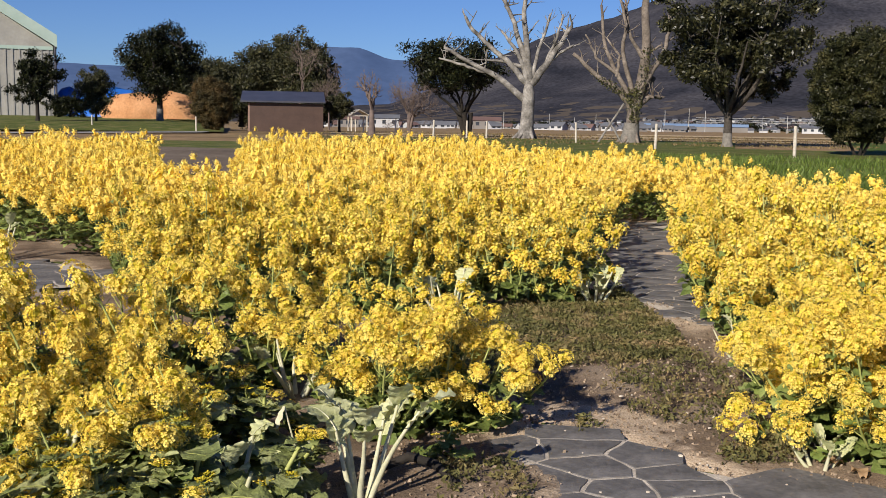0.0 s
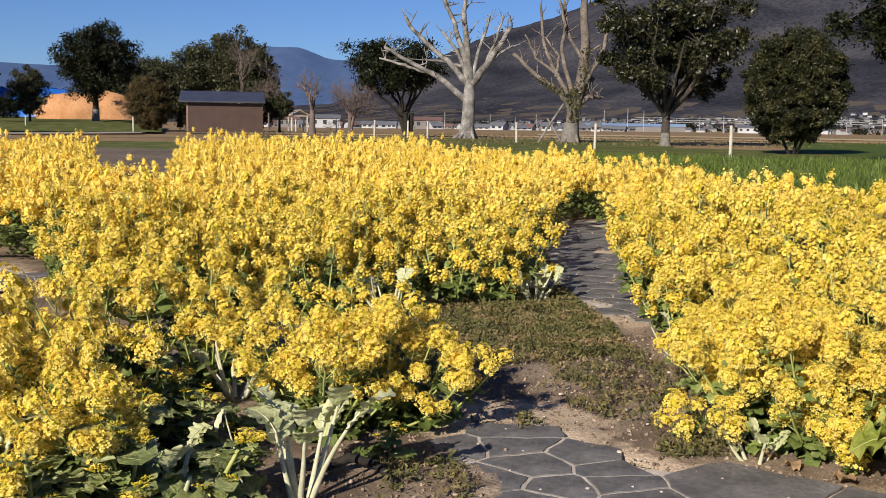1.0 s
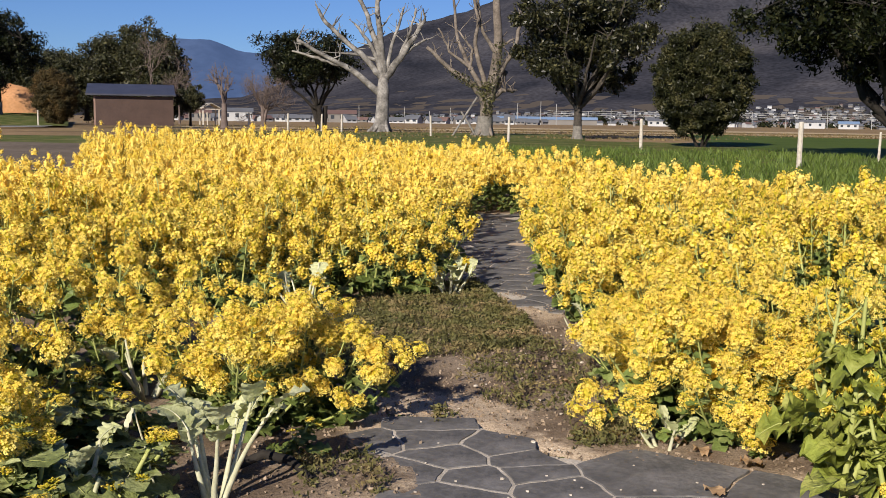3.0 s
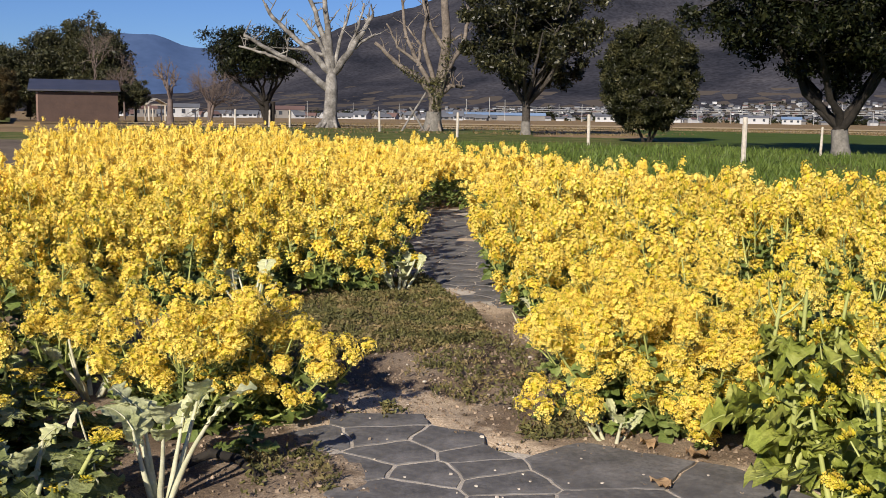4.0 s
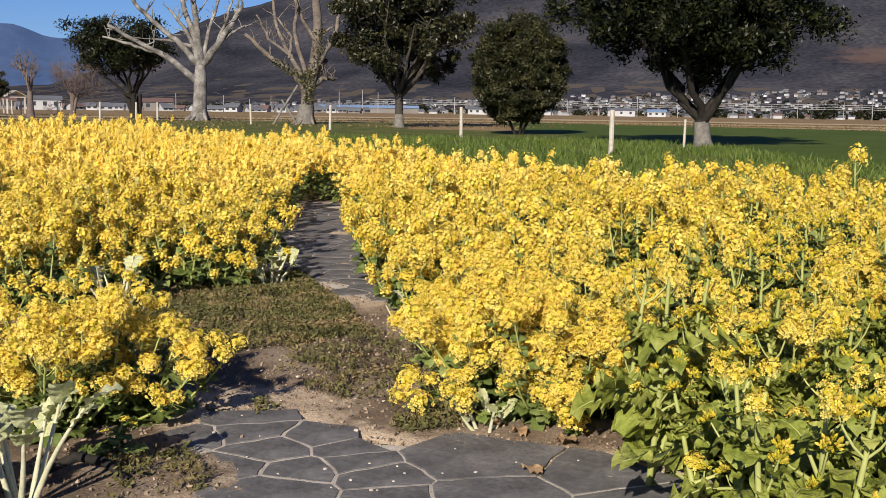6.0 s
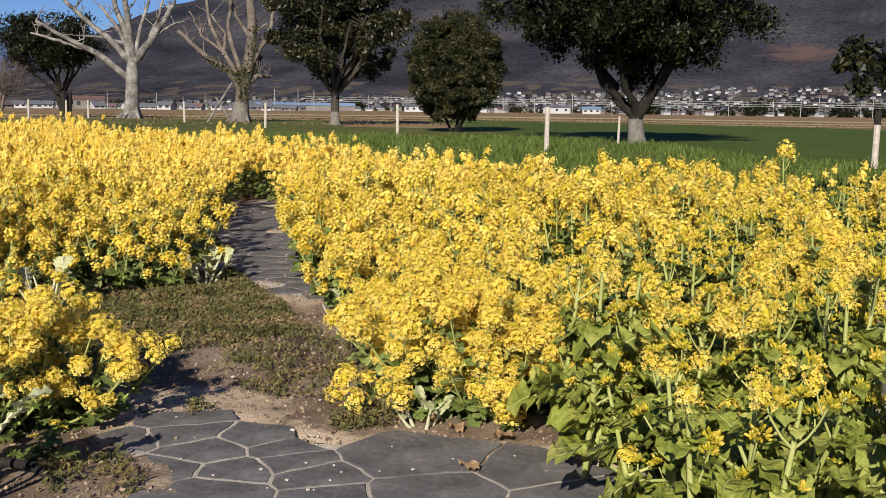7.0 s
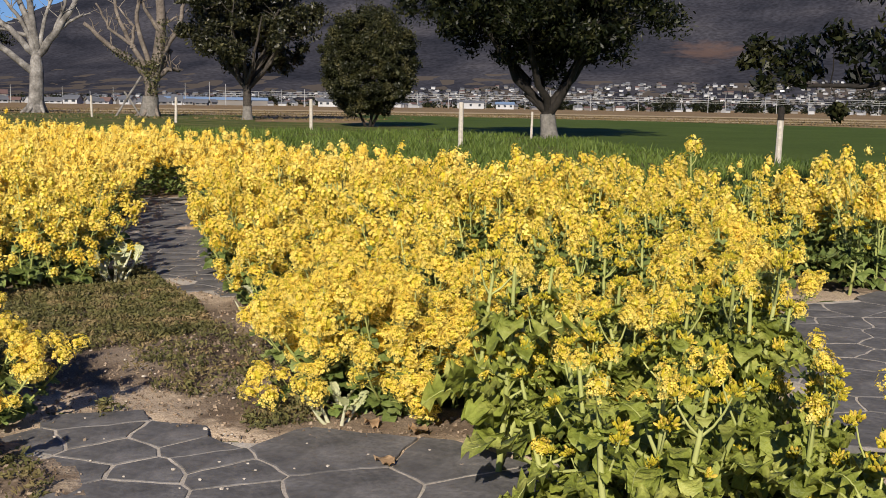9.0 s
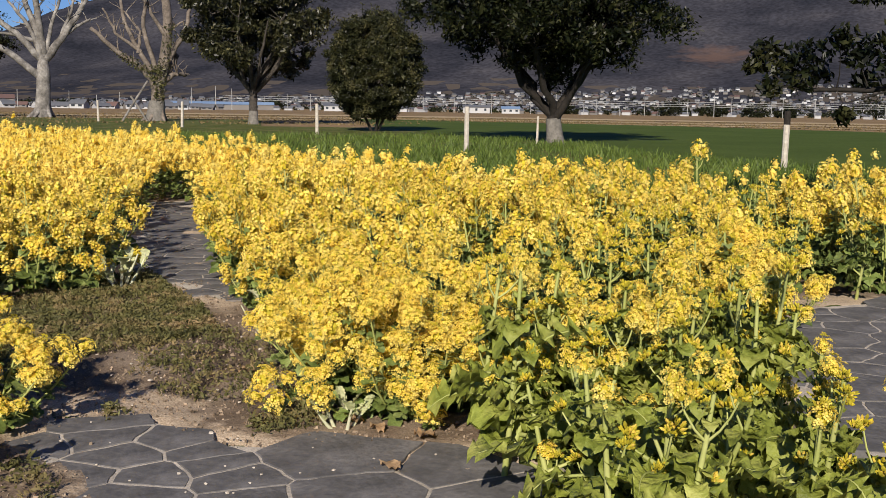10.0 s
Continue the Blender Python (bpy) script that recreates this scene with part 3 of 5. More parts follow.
def leafy_plant(height, stems, leaves):
    """A young bolting rape plant: thick pale stems, large wavy leaves up the stems, green-yellow buds."""
    sts, lf, spots, blades, owner = [], Heap(), [], [], []
    for k in range(stems):
        st = Heap()
        az = k * 2.4 + rng.uniform(-0.5, 0.5)
        path = stem_path((0.04 * math.cos(az), 0.04 * math.sin(az), 0), rng.uniform(0.1, 0.75), az, height * rng.uniform(0.8, 1.0), 0.22)
        st.tube(path, np.linspace(0.0125, 0.006, len(path)), 8)
        spots.append((path[-1], path[-1] - path[-2]))
        for b in range(3):
            i = int(rng.integers(2, 5))
            sub = stem_path(path[i], rng.uniform(0.4, 0.9), rng.uniform(0, 6.28), rng.uniform(0.08, 0.18), 0.3, 3)
            st.tube(sub, np.linspace(0.005, 0.003, len(sub)), 4)
            spots.append((sub[-1], sub[-1] - sub[-2]))
        for j in range(30):
            s = rng.uniform(0.15, 1.0)
            i = min(int(s * 5), 4)
            p0 = path[i] + (path[i + 1] - path[i]) * (s * 5 - i)
            a = rng.uniform(0, 6.28)
            ll = rng.uniform(0.07, 0.17) * (1.4 - s)
            leaf_blade(lf, p0, (math.cos(a), math.sin(a), rng.uniform(-0.1, 1.2)), ll, ll * 0.40, 8, droop=rng.uniform(0.2, 1.0), wave=0.34, lobes=0.2)
        for j in range(max(1, leaves // stems)):
            b = Heap()
            s = rng.uniform(0.18, 0.62)
            i = min(int(s * 5), 4)
            p0 = path[i] + (path[i + 1] - path[i]) * (s * 5 - i)
            a = rng.uniform(0, 6.28)
            ll = rng.uniform(0.13, 0.28)
            d = np.array([math.cos(a), math.sin(a), rng.uniform(0.1, 0.9)])
            p1 = p0 + d * 0.07
            st.tube([p0, p1], [0.008, 0.006], 5)
            leaf_blade(b, p1, d, ll, ll * 0.38, 20, droop=rng.uniform(0.3, 1.0), wave=0.30, lobes=0.36, rib=1)
            blades.append(b)
        sts.append(st)
        owner += [k] * (len(spots) - len(owner))
    return sts, lf, spots, blades, owner


HEADS = []
for size in (0.047, 0.054, 0.059, 0.040):
    hp = Heap()
    flower_head(hp, np.zeros(3), (0, 0, 1), size, 0)
    HEADS.append(hp.mesh("flower_head", [PETAL, BUD]))
BUDS = []
for size in (0.027, 0.034):
    hp = Heap()
    for k in range(38):
        d = np.array([rng.normal(0, 0.6), rng.normal(0, 0.6), 0.8])
        c = d / np.linalg.norm(d) * size * rng.uniform(0.6, 1.05)
        w = size * 0.13
        hp.tube([c * 0.7, c * 1.0, c * 1.2], [w * 0.5, w, w * 0.3], 4, 0 if rng.random() < 0.22 else 1)
    BUDS.append(hp.mesh("flower_bud", [PETAL, BUD]))


def spot_matrix(p, axis):
    m = Matrix(turn_to(axis).tolist()).to_4x4()
    m.translation = Vector(p)
    return m


PLANT_LABEL = "flowering rape plant with dense yellow heads on pale green stems"


def near_bloom(height, stems, spread, leaves):
    """A flowering plant whose stems and heads are parts of their own."""
    sts, lf, spots, owner = bloom_plant(0, height, stems, spread, leaves)
    ob = thing("rape_plant", Matrix(), PLANT_LABEL, "rape plant", "rape plants in the garden bed")
    stalks = [part("stem", st, STEM, ob, smooth=True) for st in sts]
    part("foliage", lf, LEAF, ob, "small lobed green leaves", smooth=True)
    for k, (p, axis) in enumerate(spots):
        o = part("flower_head", HEADS[k % len(HEADS)], None, stalks[owner[k]])
        o.matrix_basis = spot_matrix(p, axis)
    return ob


def mid_bloom(height, stems, spread, leaves):
    """A flowering plant farther off: stalk, foliage, blossom."""
    sts, lf, spots, _ = bloom_plant(1, height, stems, spread, leaves)
    st, fl = Heap(), Heap()
    for h in sts:
        st.add(np.concatenate(h.v), np.concatenate(h.q))
    for p, axis in spots:
        flower_head(fl, p, axis, rng.uniform(0.040, 0.058), 1)
    ob = thing("rape_plant", Matrix(), PLANT_LABEL, "rape plant", "rape plants in the garden bed")
    part("stalk", st, STEM, ob)
    part("foliage", lf, LEAF, ob, "small lobed green leaves")
    part("blossom", fl, [PETAL, BUD], ob, "bright yellow blossom")
    return ob


def leafy_thing(height, stems, leaves, mat=None):
    sts, lf, spots, blades, owner = leafy_plant(height, stems, leaves)
    mat = mat or BIG_LEAF
    ob = thing("young_rape_plant", Matrix(), "young rape plant with large wavy green leaves and closed buds", "rape plant", "young leafy rape plants")
    stalks = [part("stem", st, STEM, ob, smooth=True) for st in sts]
    part("foliage", lf, mat, ob, smooth=True)
    for b in blades:
        part("leaf", b, [mat, STEM], ob, "large wavy green leaf with pale rib", smooth=True)
    for k, (p, axis) in enumerate(spots):
        if k % 5 == 0:
            o = part("flower_head", HEADS[k % len(HEADS)], None, stalks[owner[k]], "half-open yellow head")
        else:
            o = part("flower_bud", BUDS[k % 2], None, stalks[owner[k]], "green-yellow opening buds")
        o.matrix_basis = spot_matrix(p, axis) @ Matrix.Scale(0.66 if k % 5 == 0 else 1.2, 4)
    return ob


def scatter(poly, spacing, seed):
    r = np.random.default_rng(seed)
    xs, ys = [p[0] for p in poly], [p[1] for p in poly]
    got, y, row = [], min(ys), 0
    while y < max(ys):
        x = min(xs) + (row % 2) * spacing / 2
        while x < max(xs):
            px, py = x + r.uniform(-0.32, 0.32) * spacing, y + r.uniform(-0.32, 0.32) * spacing
            if in_poly(px, py, poly):
                got.append((px, py))
            x += spacing
        y += spacing * 0.87
        row += 1
    return got


def plant_height(x, y):
    """The crop's height over the beds: low along the path at the front, taller towards the back."""
    d = math.hypot(x, y)
    if x < 1.2:
        h = np.interp(d, [3, 4.5, 6, 7.5, 10, 14, 20, 25], [0.52, 0.50, 0.56, 0.64, 0.75, 0.81, 0.86, 0.87])
        h += np.interp(x, [-2.2, -0.9], [0.20, 0.0]) * (d < 6)
    else:
        h = np.interp(d, [4.3, 5.5, 7, 9, 12, 20], [0.46, 0.58, 0.72, 0.80, 0.75, 0.75])
        h += np.interp(math.degrees(math.atan2(x, y)), [24, 32], [0, 0.08])
    return h * (1 + 0.20 * noise.noise((x * 0.8, y * 0.8, 5)))


spots_all = [(p, bed) for poly, sp, sd, bed in ((L_LEFT, 0.33, 1, "left"), (L_CLUMP, 0.23, 5, "clump"), (L_BACK, 0.36, 6, "clump"), (L_MAIN, 0.33, 2, "main"), (R_MAIN, 0.31, 3, "main"), (R_FAR, 0.34, 4, "main"), (MIXED, 0.50, 7, "mixed"), (R_TIP, 0.27, 14, "tip")) for p in scatter(poly, sp, sd)]
spots_all = [s for s in spots_all if s[0][0] < 0 or math.degrees(math.atan2(*s[0])) < 43.6 or math.hypot(*s[0]) > 7.9]
spots_all.sort(key=lambda s: math.hypot(*s[0]))
NEAR = [near_bloom(0.8, 6, 0.75, 96), near_bloom(0.8, 6, 0.9, 96), near_bloom(0.8, 5, 0.7, 85), near_bloom(0.8, 6, 0.95, 96)]
MID = [mid_bloom(0.8, 7, 0.75, 98), mid_bloom(0.8, 7, 0.9, 98), mid_bloom(0.8, 6, 0.7, 84), mid_bloom(0.8, 6, 0.85, 84)]
EDGE = [near_bloom(0.8, 8, 1.0, 112), near_bloom(0.8, 8, 0.95, 112)]
pick = np.random.default_rng(11)
far_spots = []
spots_all = [s for s in spots_all if s[1] != "main" or noise.noise((s[0][0] * 1.3, s[0][1] * 1.3, 12)) > -0.34]
# leafier plants with few flowers along the sunny side of the bed
greens = [s[0] for k, s in enumerate(spots_all) if s[1] == "main" and s[0][0] > 2.8 and s[0][1] < 9.2 and k % 5 < 3]
spots_all = [s for s in spots_all if s[0] not in greens]
for n, ((x, y), bed) in enumerate(spots_all):
    h = (0.78 if bed == "mixed" else 0.55 if bed == "tip" else plant_height(x, y)) * pick.uniform(0.70, 1.16)
    turn = Matrix.Rotation(pick.uniform(0, 6.28), 4, "Z")
    rim = bed == "tip" or bed == "main" and (math.hypot(x, y) < 8.5 and x > 1.5 and edge_distance(x, y, R_MAIN) > -0.34 or y < 9.6 and x < 1.5 and edge_distance(x, y, L_MAIN) > -0.36)
    lean = Matrix.Rotation(radians(pick.uniform(22, 42) if bed == "left" else pick.uniform(14, 28) if rim else pick.uniform(6, 24) if bed == "clump" else pick.uniform(0, 10)), 4, Vector((0.8, 0.6, 0)) if bed == "clump" else Vector((0.95, 0.35, 0)) if rim and x < 1.5 else Vector((0.75, -0.65, 0)) if rim else Vector((0.15, -1, 0)))
    m = Matrix.Translation((x, y, -0.01)) @ lean @ turn
    if n < 265:
        src = NEAR[int(pick.integers(4))] if math.hypot(x, y) < 6.4 else MID[int(pick.integers(4))]
        if bed == "clump" or (rim and math.hypot(x, y) < 6.6):
            src = EDGE[int(pick.integers(2))]
        ob = copy_thing(src, m)
        ob.scale = (h / 0.8 * 0.5 + 0.5, h / 0.8 * 0.5 + 0.5, h / 0.8 * (1.15 if bed == "left" else 1))
    else:
        far_spots.append((x, y, h))
for src in (*NEAR, *MID, *EDGE):
    for o in list(src.children_recursive) + [src]:
        bpy.data.objects.remove(o)

LEAFIES = [leafy_thing(0.72, 2, 10), leafy_thing(0.72, 3, 12), leafy_thing(0.72, 2, 8), leafy_thing(0.72, 1, 9)]
LOW = [leafy_thing(0.72, 2, 4, LEAF), leafy_thing(0.72, 1, 4, LEAF)]
GREY = [leafy_thing(0.72, 2, 6, GREY_LEAF), leafy_thing(0.72, 1, 6, GREY_LEAF)]
for poly, sp, sd in ((LEAFY, 0.35, 9), (L_GREEN, 0.28, 10), (L_DARK, 0.34, 13), (R_GREEN, 0.36, 12)):
    for x, y in scatter(poly, sp, sd) + (greens if poly is R_GREEN else []):
        d = math.hypot(x, y)
        h = np.interp(d, [1.8, 2.4, 4, 5.2], [0.64, 0.76, 0.80, 0.76]) * pick.uniform(0.8, 1.08) * (0.30 if poly is L_DARK else 0.46 if x < 0 else 1)
        ob = copy_thing(LEAFIES[int(pick.integers(4))] if poly is LEAFY else GREY[int(pick.integers(2))] if poly is L_GREEN else LOW[int(pick.integers(2))], Matrix.Translation((x, y, -0.01)) @ Matrix.Rotation(radians(pick.uniform(0, 16)), 4, Vector((pick.normal(), pick.normal(), 0))) @ Matrix.Rotation(pick.uniform(0, 6.28), 4, "Z"))
        ob.scale = (0.6, 0.6, h / 0.72) if poly is L_DARK else (1, 1, h / 0.72)
for src in (*LEAFIES, *LOW, *GREY):
    for o in list(src.children_recursive) + [src]:
        bpy.data.objects.remove(o)

# the far part of the beds, past counting
FAR = []
for k in range(6):
    sts, lf, spots, _ = bloom_plant(2, 0.8, 6, 0.8, 26)
    spots = [p for p in spots if p[0][2] > 0.42]
    hp = Heap()
    hp.add(np.concatenate(lf.v), np.concatenate(lf.q), 1)
    for p, axis in spots:
        flower_head(hp, p, axis, rng.uniform(0.038, 0.056), 2, 0)
    FAR.append((np.concatenate(hp.v), np.concatenate(hp.q), np.concatenate(hp.i)))
V, Q, I, n = [], [], [], 0
for x, y, h in far_spots:
    v, q, i = FAR[int(pick.integers(6))]
    a = pick.uniform(0, 6.28)
    c, s = math.cos(a), math.sin(a)
    w = np.stack([v[:, 0] * c - v[:, 1] * s + x, v[:, 0] * s + v[:, 1] * c + y, v[:, 2] * h / 0.8], 1)
    V.append(w), Q.append(q + n), I.append(i)
    n += len(w)
ob = new("rape_field", mesh_of("rape_field", np.concatenate(V), np.concatenate(Q), [PETAL, LEAF], np.concatenate(I)))
tagged(ob, "dense bed of yellow flowering rape plants", "flower bed", kind="stuff")


def pale_plant(x, y, height, stalks, leaves, label, seed, wide=0.6, each=2, bold=1.0):
    """A bolted plant whose thick stalks and leaves have bleached."""
    global rng
    rng = np.random.default_rng(seed)
    ob = thing("bleached_plant", Matrix.Translation((x, y, -0.01)), label, "rape plant")
    for k in range(stalks):
        st = Heap()
        az = k * 2.4 + rng.uniform(-0.4, 0.4)
        p = stem_path((0.03 * math.cos(az), 0.03 * math.sin(az), 0), rng.uniform(0.15, wide), az, height * rng.uniform(0.55, 0.9), rng.uniform(-0.15, 0.15))
        st.tube(p, np.linspace(0.010, 0.004, len(p)) * bold, 7)
        part("stalk", st, PALE_STEM, ob, smooth=True)
        for j in range(each if k < leaves else 0):
            lf = Heap()
            a = az + rng.uniform(-0.9, 0.9)
            leaf_blade(lf, p[-1 - j % 3], (math.cos(a), math.sin(a), rng.uniform(0.8, 2.2)), height * rng.uniform(0.26, 0.42), height * rng.uniform(0.10, 0.15), 14, droop=rng.uniform(0.1, 0.6), wave=0.16, lobes=0.15, rib=1)
            part("leaf", lf, [PALE_LEAF, PALE_STEM], ob, "bleached pale leaf", smooth=True)
    return ob


pale_plant(-0.28, 3.72, 0.46, 7, 7, "pale bolting plant with thick white stalks and bleached leaves", 71, 0.42, 2, 1.25)
pale_plant(0.04, 7.1, 0.46, 9, 2, "bare white stalks of a spent plant on dark soil", 72, 0.8, 2, 1.3)
pale_plant(-0.7, 5.1, 0.36, 10, 2, "toppled white stalks of a spent plant", 73, 1.3, 2, 1.3)
pale_plant(1.12, 7.85, 0.34, 10, 8, "bleached white plant at the edge of the weeds", 84, 0.8, 3, 1.5)
pale_plant(-4.1, 9.9, 0.45, 8, 2, "bare white stalks of a spent plant on dark soil", 75, 0.9, 2, 1.4)
pale_plant(-0.72, 3.55, 0.34, 6, 5, "pale plant with thick white stalks and bleached leaves", 76, 0.9, 2, 1.5)
pale_plant(-1.35, 3.6, 0.36, 5, 4, "pale plant with thick white stalks and bleached leaves", 79, 0.9, 2, 1.5)
pale_plant(1.5, 4.12, 0.2, 5, 5, "low bleached leaves at the foot of the flowers", 77, 1.2, 3)
pale_plant(1.72, 6.1, 0.26, 5, 4, "low pale leaves at the foot of the flowers", 78, 1.1, 3)

# ---- trees ----


def limb(h, p0, p1, r0, r1, bits=6, sag=0.0, wob=0.06, sides=6, index=0):
    """A crooked tapering limb between two points."""
    p0, p1 = np.asarray(p0, float), np.asarray(p1, float)
    ln = np.linalg.norm(p1 - p0)
    s = np.linspace(0, 1, bits + 1)[:, None]
    pts = p0 + (p1 - p0) * s + np.array([0, 0, 1.0]) * sag * ln * np.sin(np.pi * s)
    pts[1:-1] += rng.normal(0, wob * ln / bits, (bits - 1, 3))
    h.tube(pts, np.linspace(r0, r1, bits + 1), sides, index)
    return pts


def leaf_cloud(h, centres, radii, count, size, index=0, squash=0.8):
    """Many small separate leaves round clump centres."""
    c = np.repeat(np.asarray(centres), count, 0)
    r = np.repeat(np.asarray(radii), count)
    k = len(c)
    d = rng.normal(0, 1, (k, 3))
    d /= np.linalg.norm(d, axis=1, keepdims=True)
    p = c + d * (r * rng.uniform(0.1, 1.0, k) ** 0.5)[:, None] * (1, 1, squash)
    a = rng.normal(0, 1, (k, 3))
    a /= np.linalg.norm(a, axis=1, keepdims=True)
    b = np.cross(a, d + rng.normal(0, 0.6, (k, 3)))
    b /= np.linalg.norm(b, axis=1, keepdims=True) + 1e-9
    sz = size * rng.uniform(0.6, 1.3, k)[:, None]
    a, b = a * sz, b * sz * 0.45
    v = np.stack([p - a, p + b * 0.9 - a * 0.1, p + a, p - b * 0.9 + a * 0.1], 1).reshape(-1, 3)
    h.add(v, np.arange(4 * k).reshape(-1, 4), index)


def leafy_tree(label, base, trunk_r, fork, centre, radii, clumps, per, leaf, mat, clump_r, name="tree", limbs=7, white=0.0, solid=0.35, seed=0, bark=BARK, lean=(0, 0), floor=(-9, 0.0), stems=1, shoots=0):
    """Trunk, limbs that run out to the clumps of the crown, and a crown of separate leaves. floor: the crown's underside, and its rise outwards."""
    global rng
    rng = np.random.default_rng(seed)
    ob = thing(name, Matrix.Translation(base), label, "tree")
    wood, crown = Heap(), Heap()
    top = np.array([lean[0], lean[1], fork])
    if white:
        w = Heap()
        w.tube([top * (z / fork) for z in np.linspace(-0.05, white, 4)], [trunk_r * 1.42, trunk_r * 1.16, trunk_r * 1.08, trunk_r * 1.04], 12)
        part("whitewashed_base", w, LIMEWASH, ob, "whitewashed trunk base", smooth=True)
    for k in range(stems):
        o = np.array([0.35 * math.cos(k * 2.4), 0.3 * math.sin(k * 2.4), 0]) * (stems > 1)
        wood.tube([o * s * 1.3 * (stems > 1) + o * 0.5 + top * s for s in (-0.03, 0.15, 0.5, 1.0)], [trunk_r * 1.3, trunk_r, trunk_r * 0.92, trunk_r * 0.85], 10)
    c, r = np.asarray(centre, float), np.asarray(radii, float)
    cs = []
    while len(cs) < clumps:
        d = rng.normal(0, 1, 3)
        d /= np.linalg.norm(d)
        p = c + d * r * rng.uniform(solid, 0.95) * (1 + 0.07 * rng.normal())
        if p[2] > floor[0] + floor[1] * math.hypot(p[0] - top[0], p[1] - top[1]):
            cs.append(p)
    cs = np.array(cs)
    mains = []
    for k in range(limbs):
        a = k * 2.4 + rng.uniform(-0.3, 0.3)
        t = c + r * np.array([0.6 * math.cos(a), 0.6 * math.sin(a), rng.uniform(-0.35, 0.4)])
        mains.append(limb(wood, top * rng.uniform(0.82, 1.0), t, trunk_r * 0.6, trunk_r * 0.16, 7, -0.05, 0.12))
    ends = np.concatenate([m[2:] for m in mains])
    for p in cs:
        j = ends[np.argmin(np.linalg.norm(ends - p, axis=1) + 0.5 * (ends[:, 2] > p[2]))]
        limb(wood, j, p, trunk_r * 0.13, trunk_r * 0.03, 4, 0.0, 0.15, 4)
    leaf_cloud(crown, cs, clump_r * rng.uniform(0.7, 1.2, len(cs)), per, leaf)
    leaf_cloud(crown, cs, np.full(len(cs), clump_r * 0.6), max(6, per // 9), leaf * 2.2)
    for k in range(shoots):
        d = rng.normal(0, 1, 3) * (1, 1, 0.5) + (0, 0, 0.9)
        d /= np.linalg.norm(d)
        p = c + d * r * 0.95
        e = p + np.array([rng.normal(0, 0.08), rng.normal(0, 0.08), rng.uniform(0.2, 0.6)])
        limb(crown, p, e, 0.02, 0.006, 3, 0, 0.1, 3)
        leaf_cloud(crown, [e, (p + e) / 2], [0.12, 0.14], 7, leaf * 0.9)
    part("trunk", wood, bark, ob, smooth=True)
    part("crown", crown, mat, ob, "dense crown of small leaves")
    return ob


def twigs(h, p, d, r, ln, depth, index=0, spread=0.6, sides=4):
    """Bare branching twigs."""
    d = np.asarray(d, float) / np.linalg.norm(d)
    e = p + d * ln
    limb(h, p, e, r, r * 0.6, 3, 0.0, 0.15, sides, index)
    if depth:
        for _ in range(3 if depth > 1 else 2):
            nd = d + rng.normal(0, spread, 3) + (0, 0, 0.15)
            twigs(h, p + d * ln * rng.uniform(0.6, 1.0), nd, r * 0.55, ln * rng.uniform(0.55, 0.8), depth - 1, index, spread, 3)


def bare_tree(label, base, height, r, seed, mat=TWIG, depth=5, spread=0.55, stems=1):
    global rng
    rng = np.random.default_rng(seed)
    ob = thing("bare_tree", Matrix.Translation(base), label, "tree")
    h, t = Heap(), Heap()
    for k in range(stems):
        d = np.array([rng.normal(0, 0.35 * (stems > 1)), rng.normal(0, 0.2 * (stems > 1)), 1])
        d /= np.linalg.norm(d)
        h.tube([d * 0, d * height * 0.15, d * height * 0.34], [r * 1.4, r, r * 0.85], 8)
        for _ in range(4):
            twigs(t, d * height * rng.uniform(0.22, 0.34), d + rng.normal(0, spread, 3), r * 0.5, height * 0.24, depth, 0, spread)
    part("trunk", h, mat, ob, smooth=True)
    part("branchwork", t, mat, ob, "fine bare winter branches")
    return ob


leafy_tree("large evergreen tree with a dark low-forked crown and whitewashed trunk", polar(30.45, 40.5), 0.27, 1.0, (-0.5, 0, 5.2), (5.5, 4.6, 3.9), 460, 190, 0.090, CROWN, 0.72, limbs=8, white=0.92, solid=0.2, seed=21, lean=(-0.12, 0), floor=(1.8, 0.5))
leafy_tree("evergreen broadleaf tree with loose glossy crown and whitewashed trunk", polar(14.6, 67), 0.27, 2.0, (0.0, 0, 6.4), (5.2, 4.5, 4.7), 135, 230, 0.13, LOOSE, 0.82, limbs=11, white=0.8, solid=0.2, seed=22, bark=BROWN_BARK, floor=(2.3, 0.28))
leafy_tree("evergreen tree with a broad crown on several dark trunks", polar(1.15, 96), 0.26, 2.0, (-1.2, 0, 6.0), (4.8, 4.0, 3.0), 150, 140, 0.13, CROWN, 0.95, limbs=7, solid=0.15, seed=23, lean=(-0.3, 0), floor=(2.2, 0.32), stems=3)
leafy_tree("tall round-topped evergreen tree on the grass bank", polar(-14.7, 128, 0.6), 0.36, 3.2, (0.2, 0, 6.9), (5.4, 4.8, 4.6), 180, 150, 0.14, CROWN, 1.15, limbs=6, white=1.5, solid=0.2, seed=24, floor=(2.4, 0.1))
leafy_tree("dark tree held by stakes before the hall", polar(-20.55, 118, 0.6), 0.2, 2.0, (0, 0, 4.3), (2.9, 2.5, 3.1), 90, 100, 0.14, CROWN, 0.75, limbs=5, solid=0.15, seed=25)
leafy_tree("small round tree beside blue tarpaulins", polar(-17.8, 122, 0.5), 0.15, 1.2, (0, 0, 3.4), (2.1, 2.0, 2.9), 100, 100, 0.12, CROWN_PALE, 0.65, limbs=5, solid=0.15, seed=26)
leafy_tree("small clipped round tree beside the shed", polar(-5.55, 108), 0.13, 1.4, (0, 0, 2.6), (1.7, 1.6, 1.5), 90, 100, 0.09, CROWN_PALE, 0.45, limbs=5, solid=0.15, seed=27)
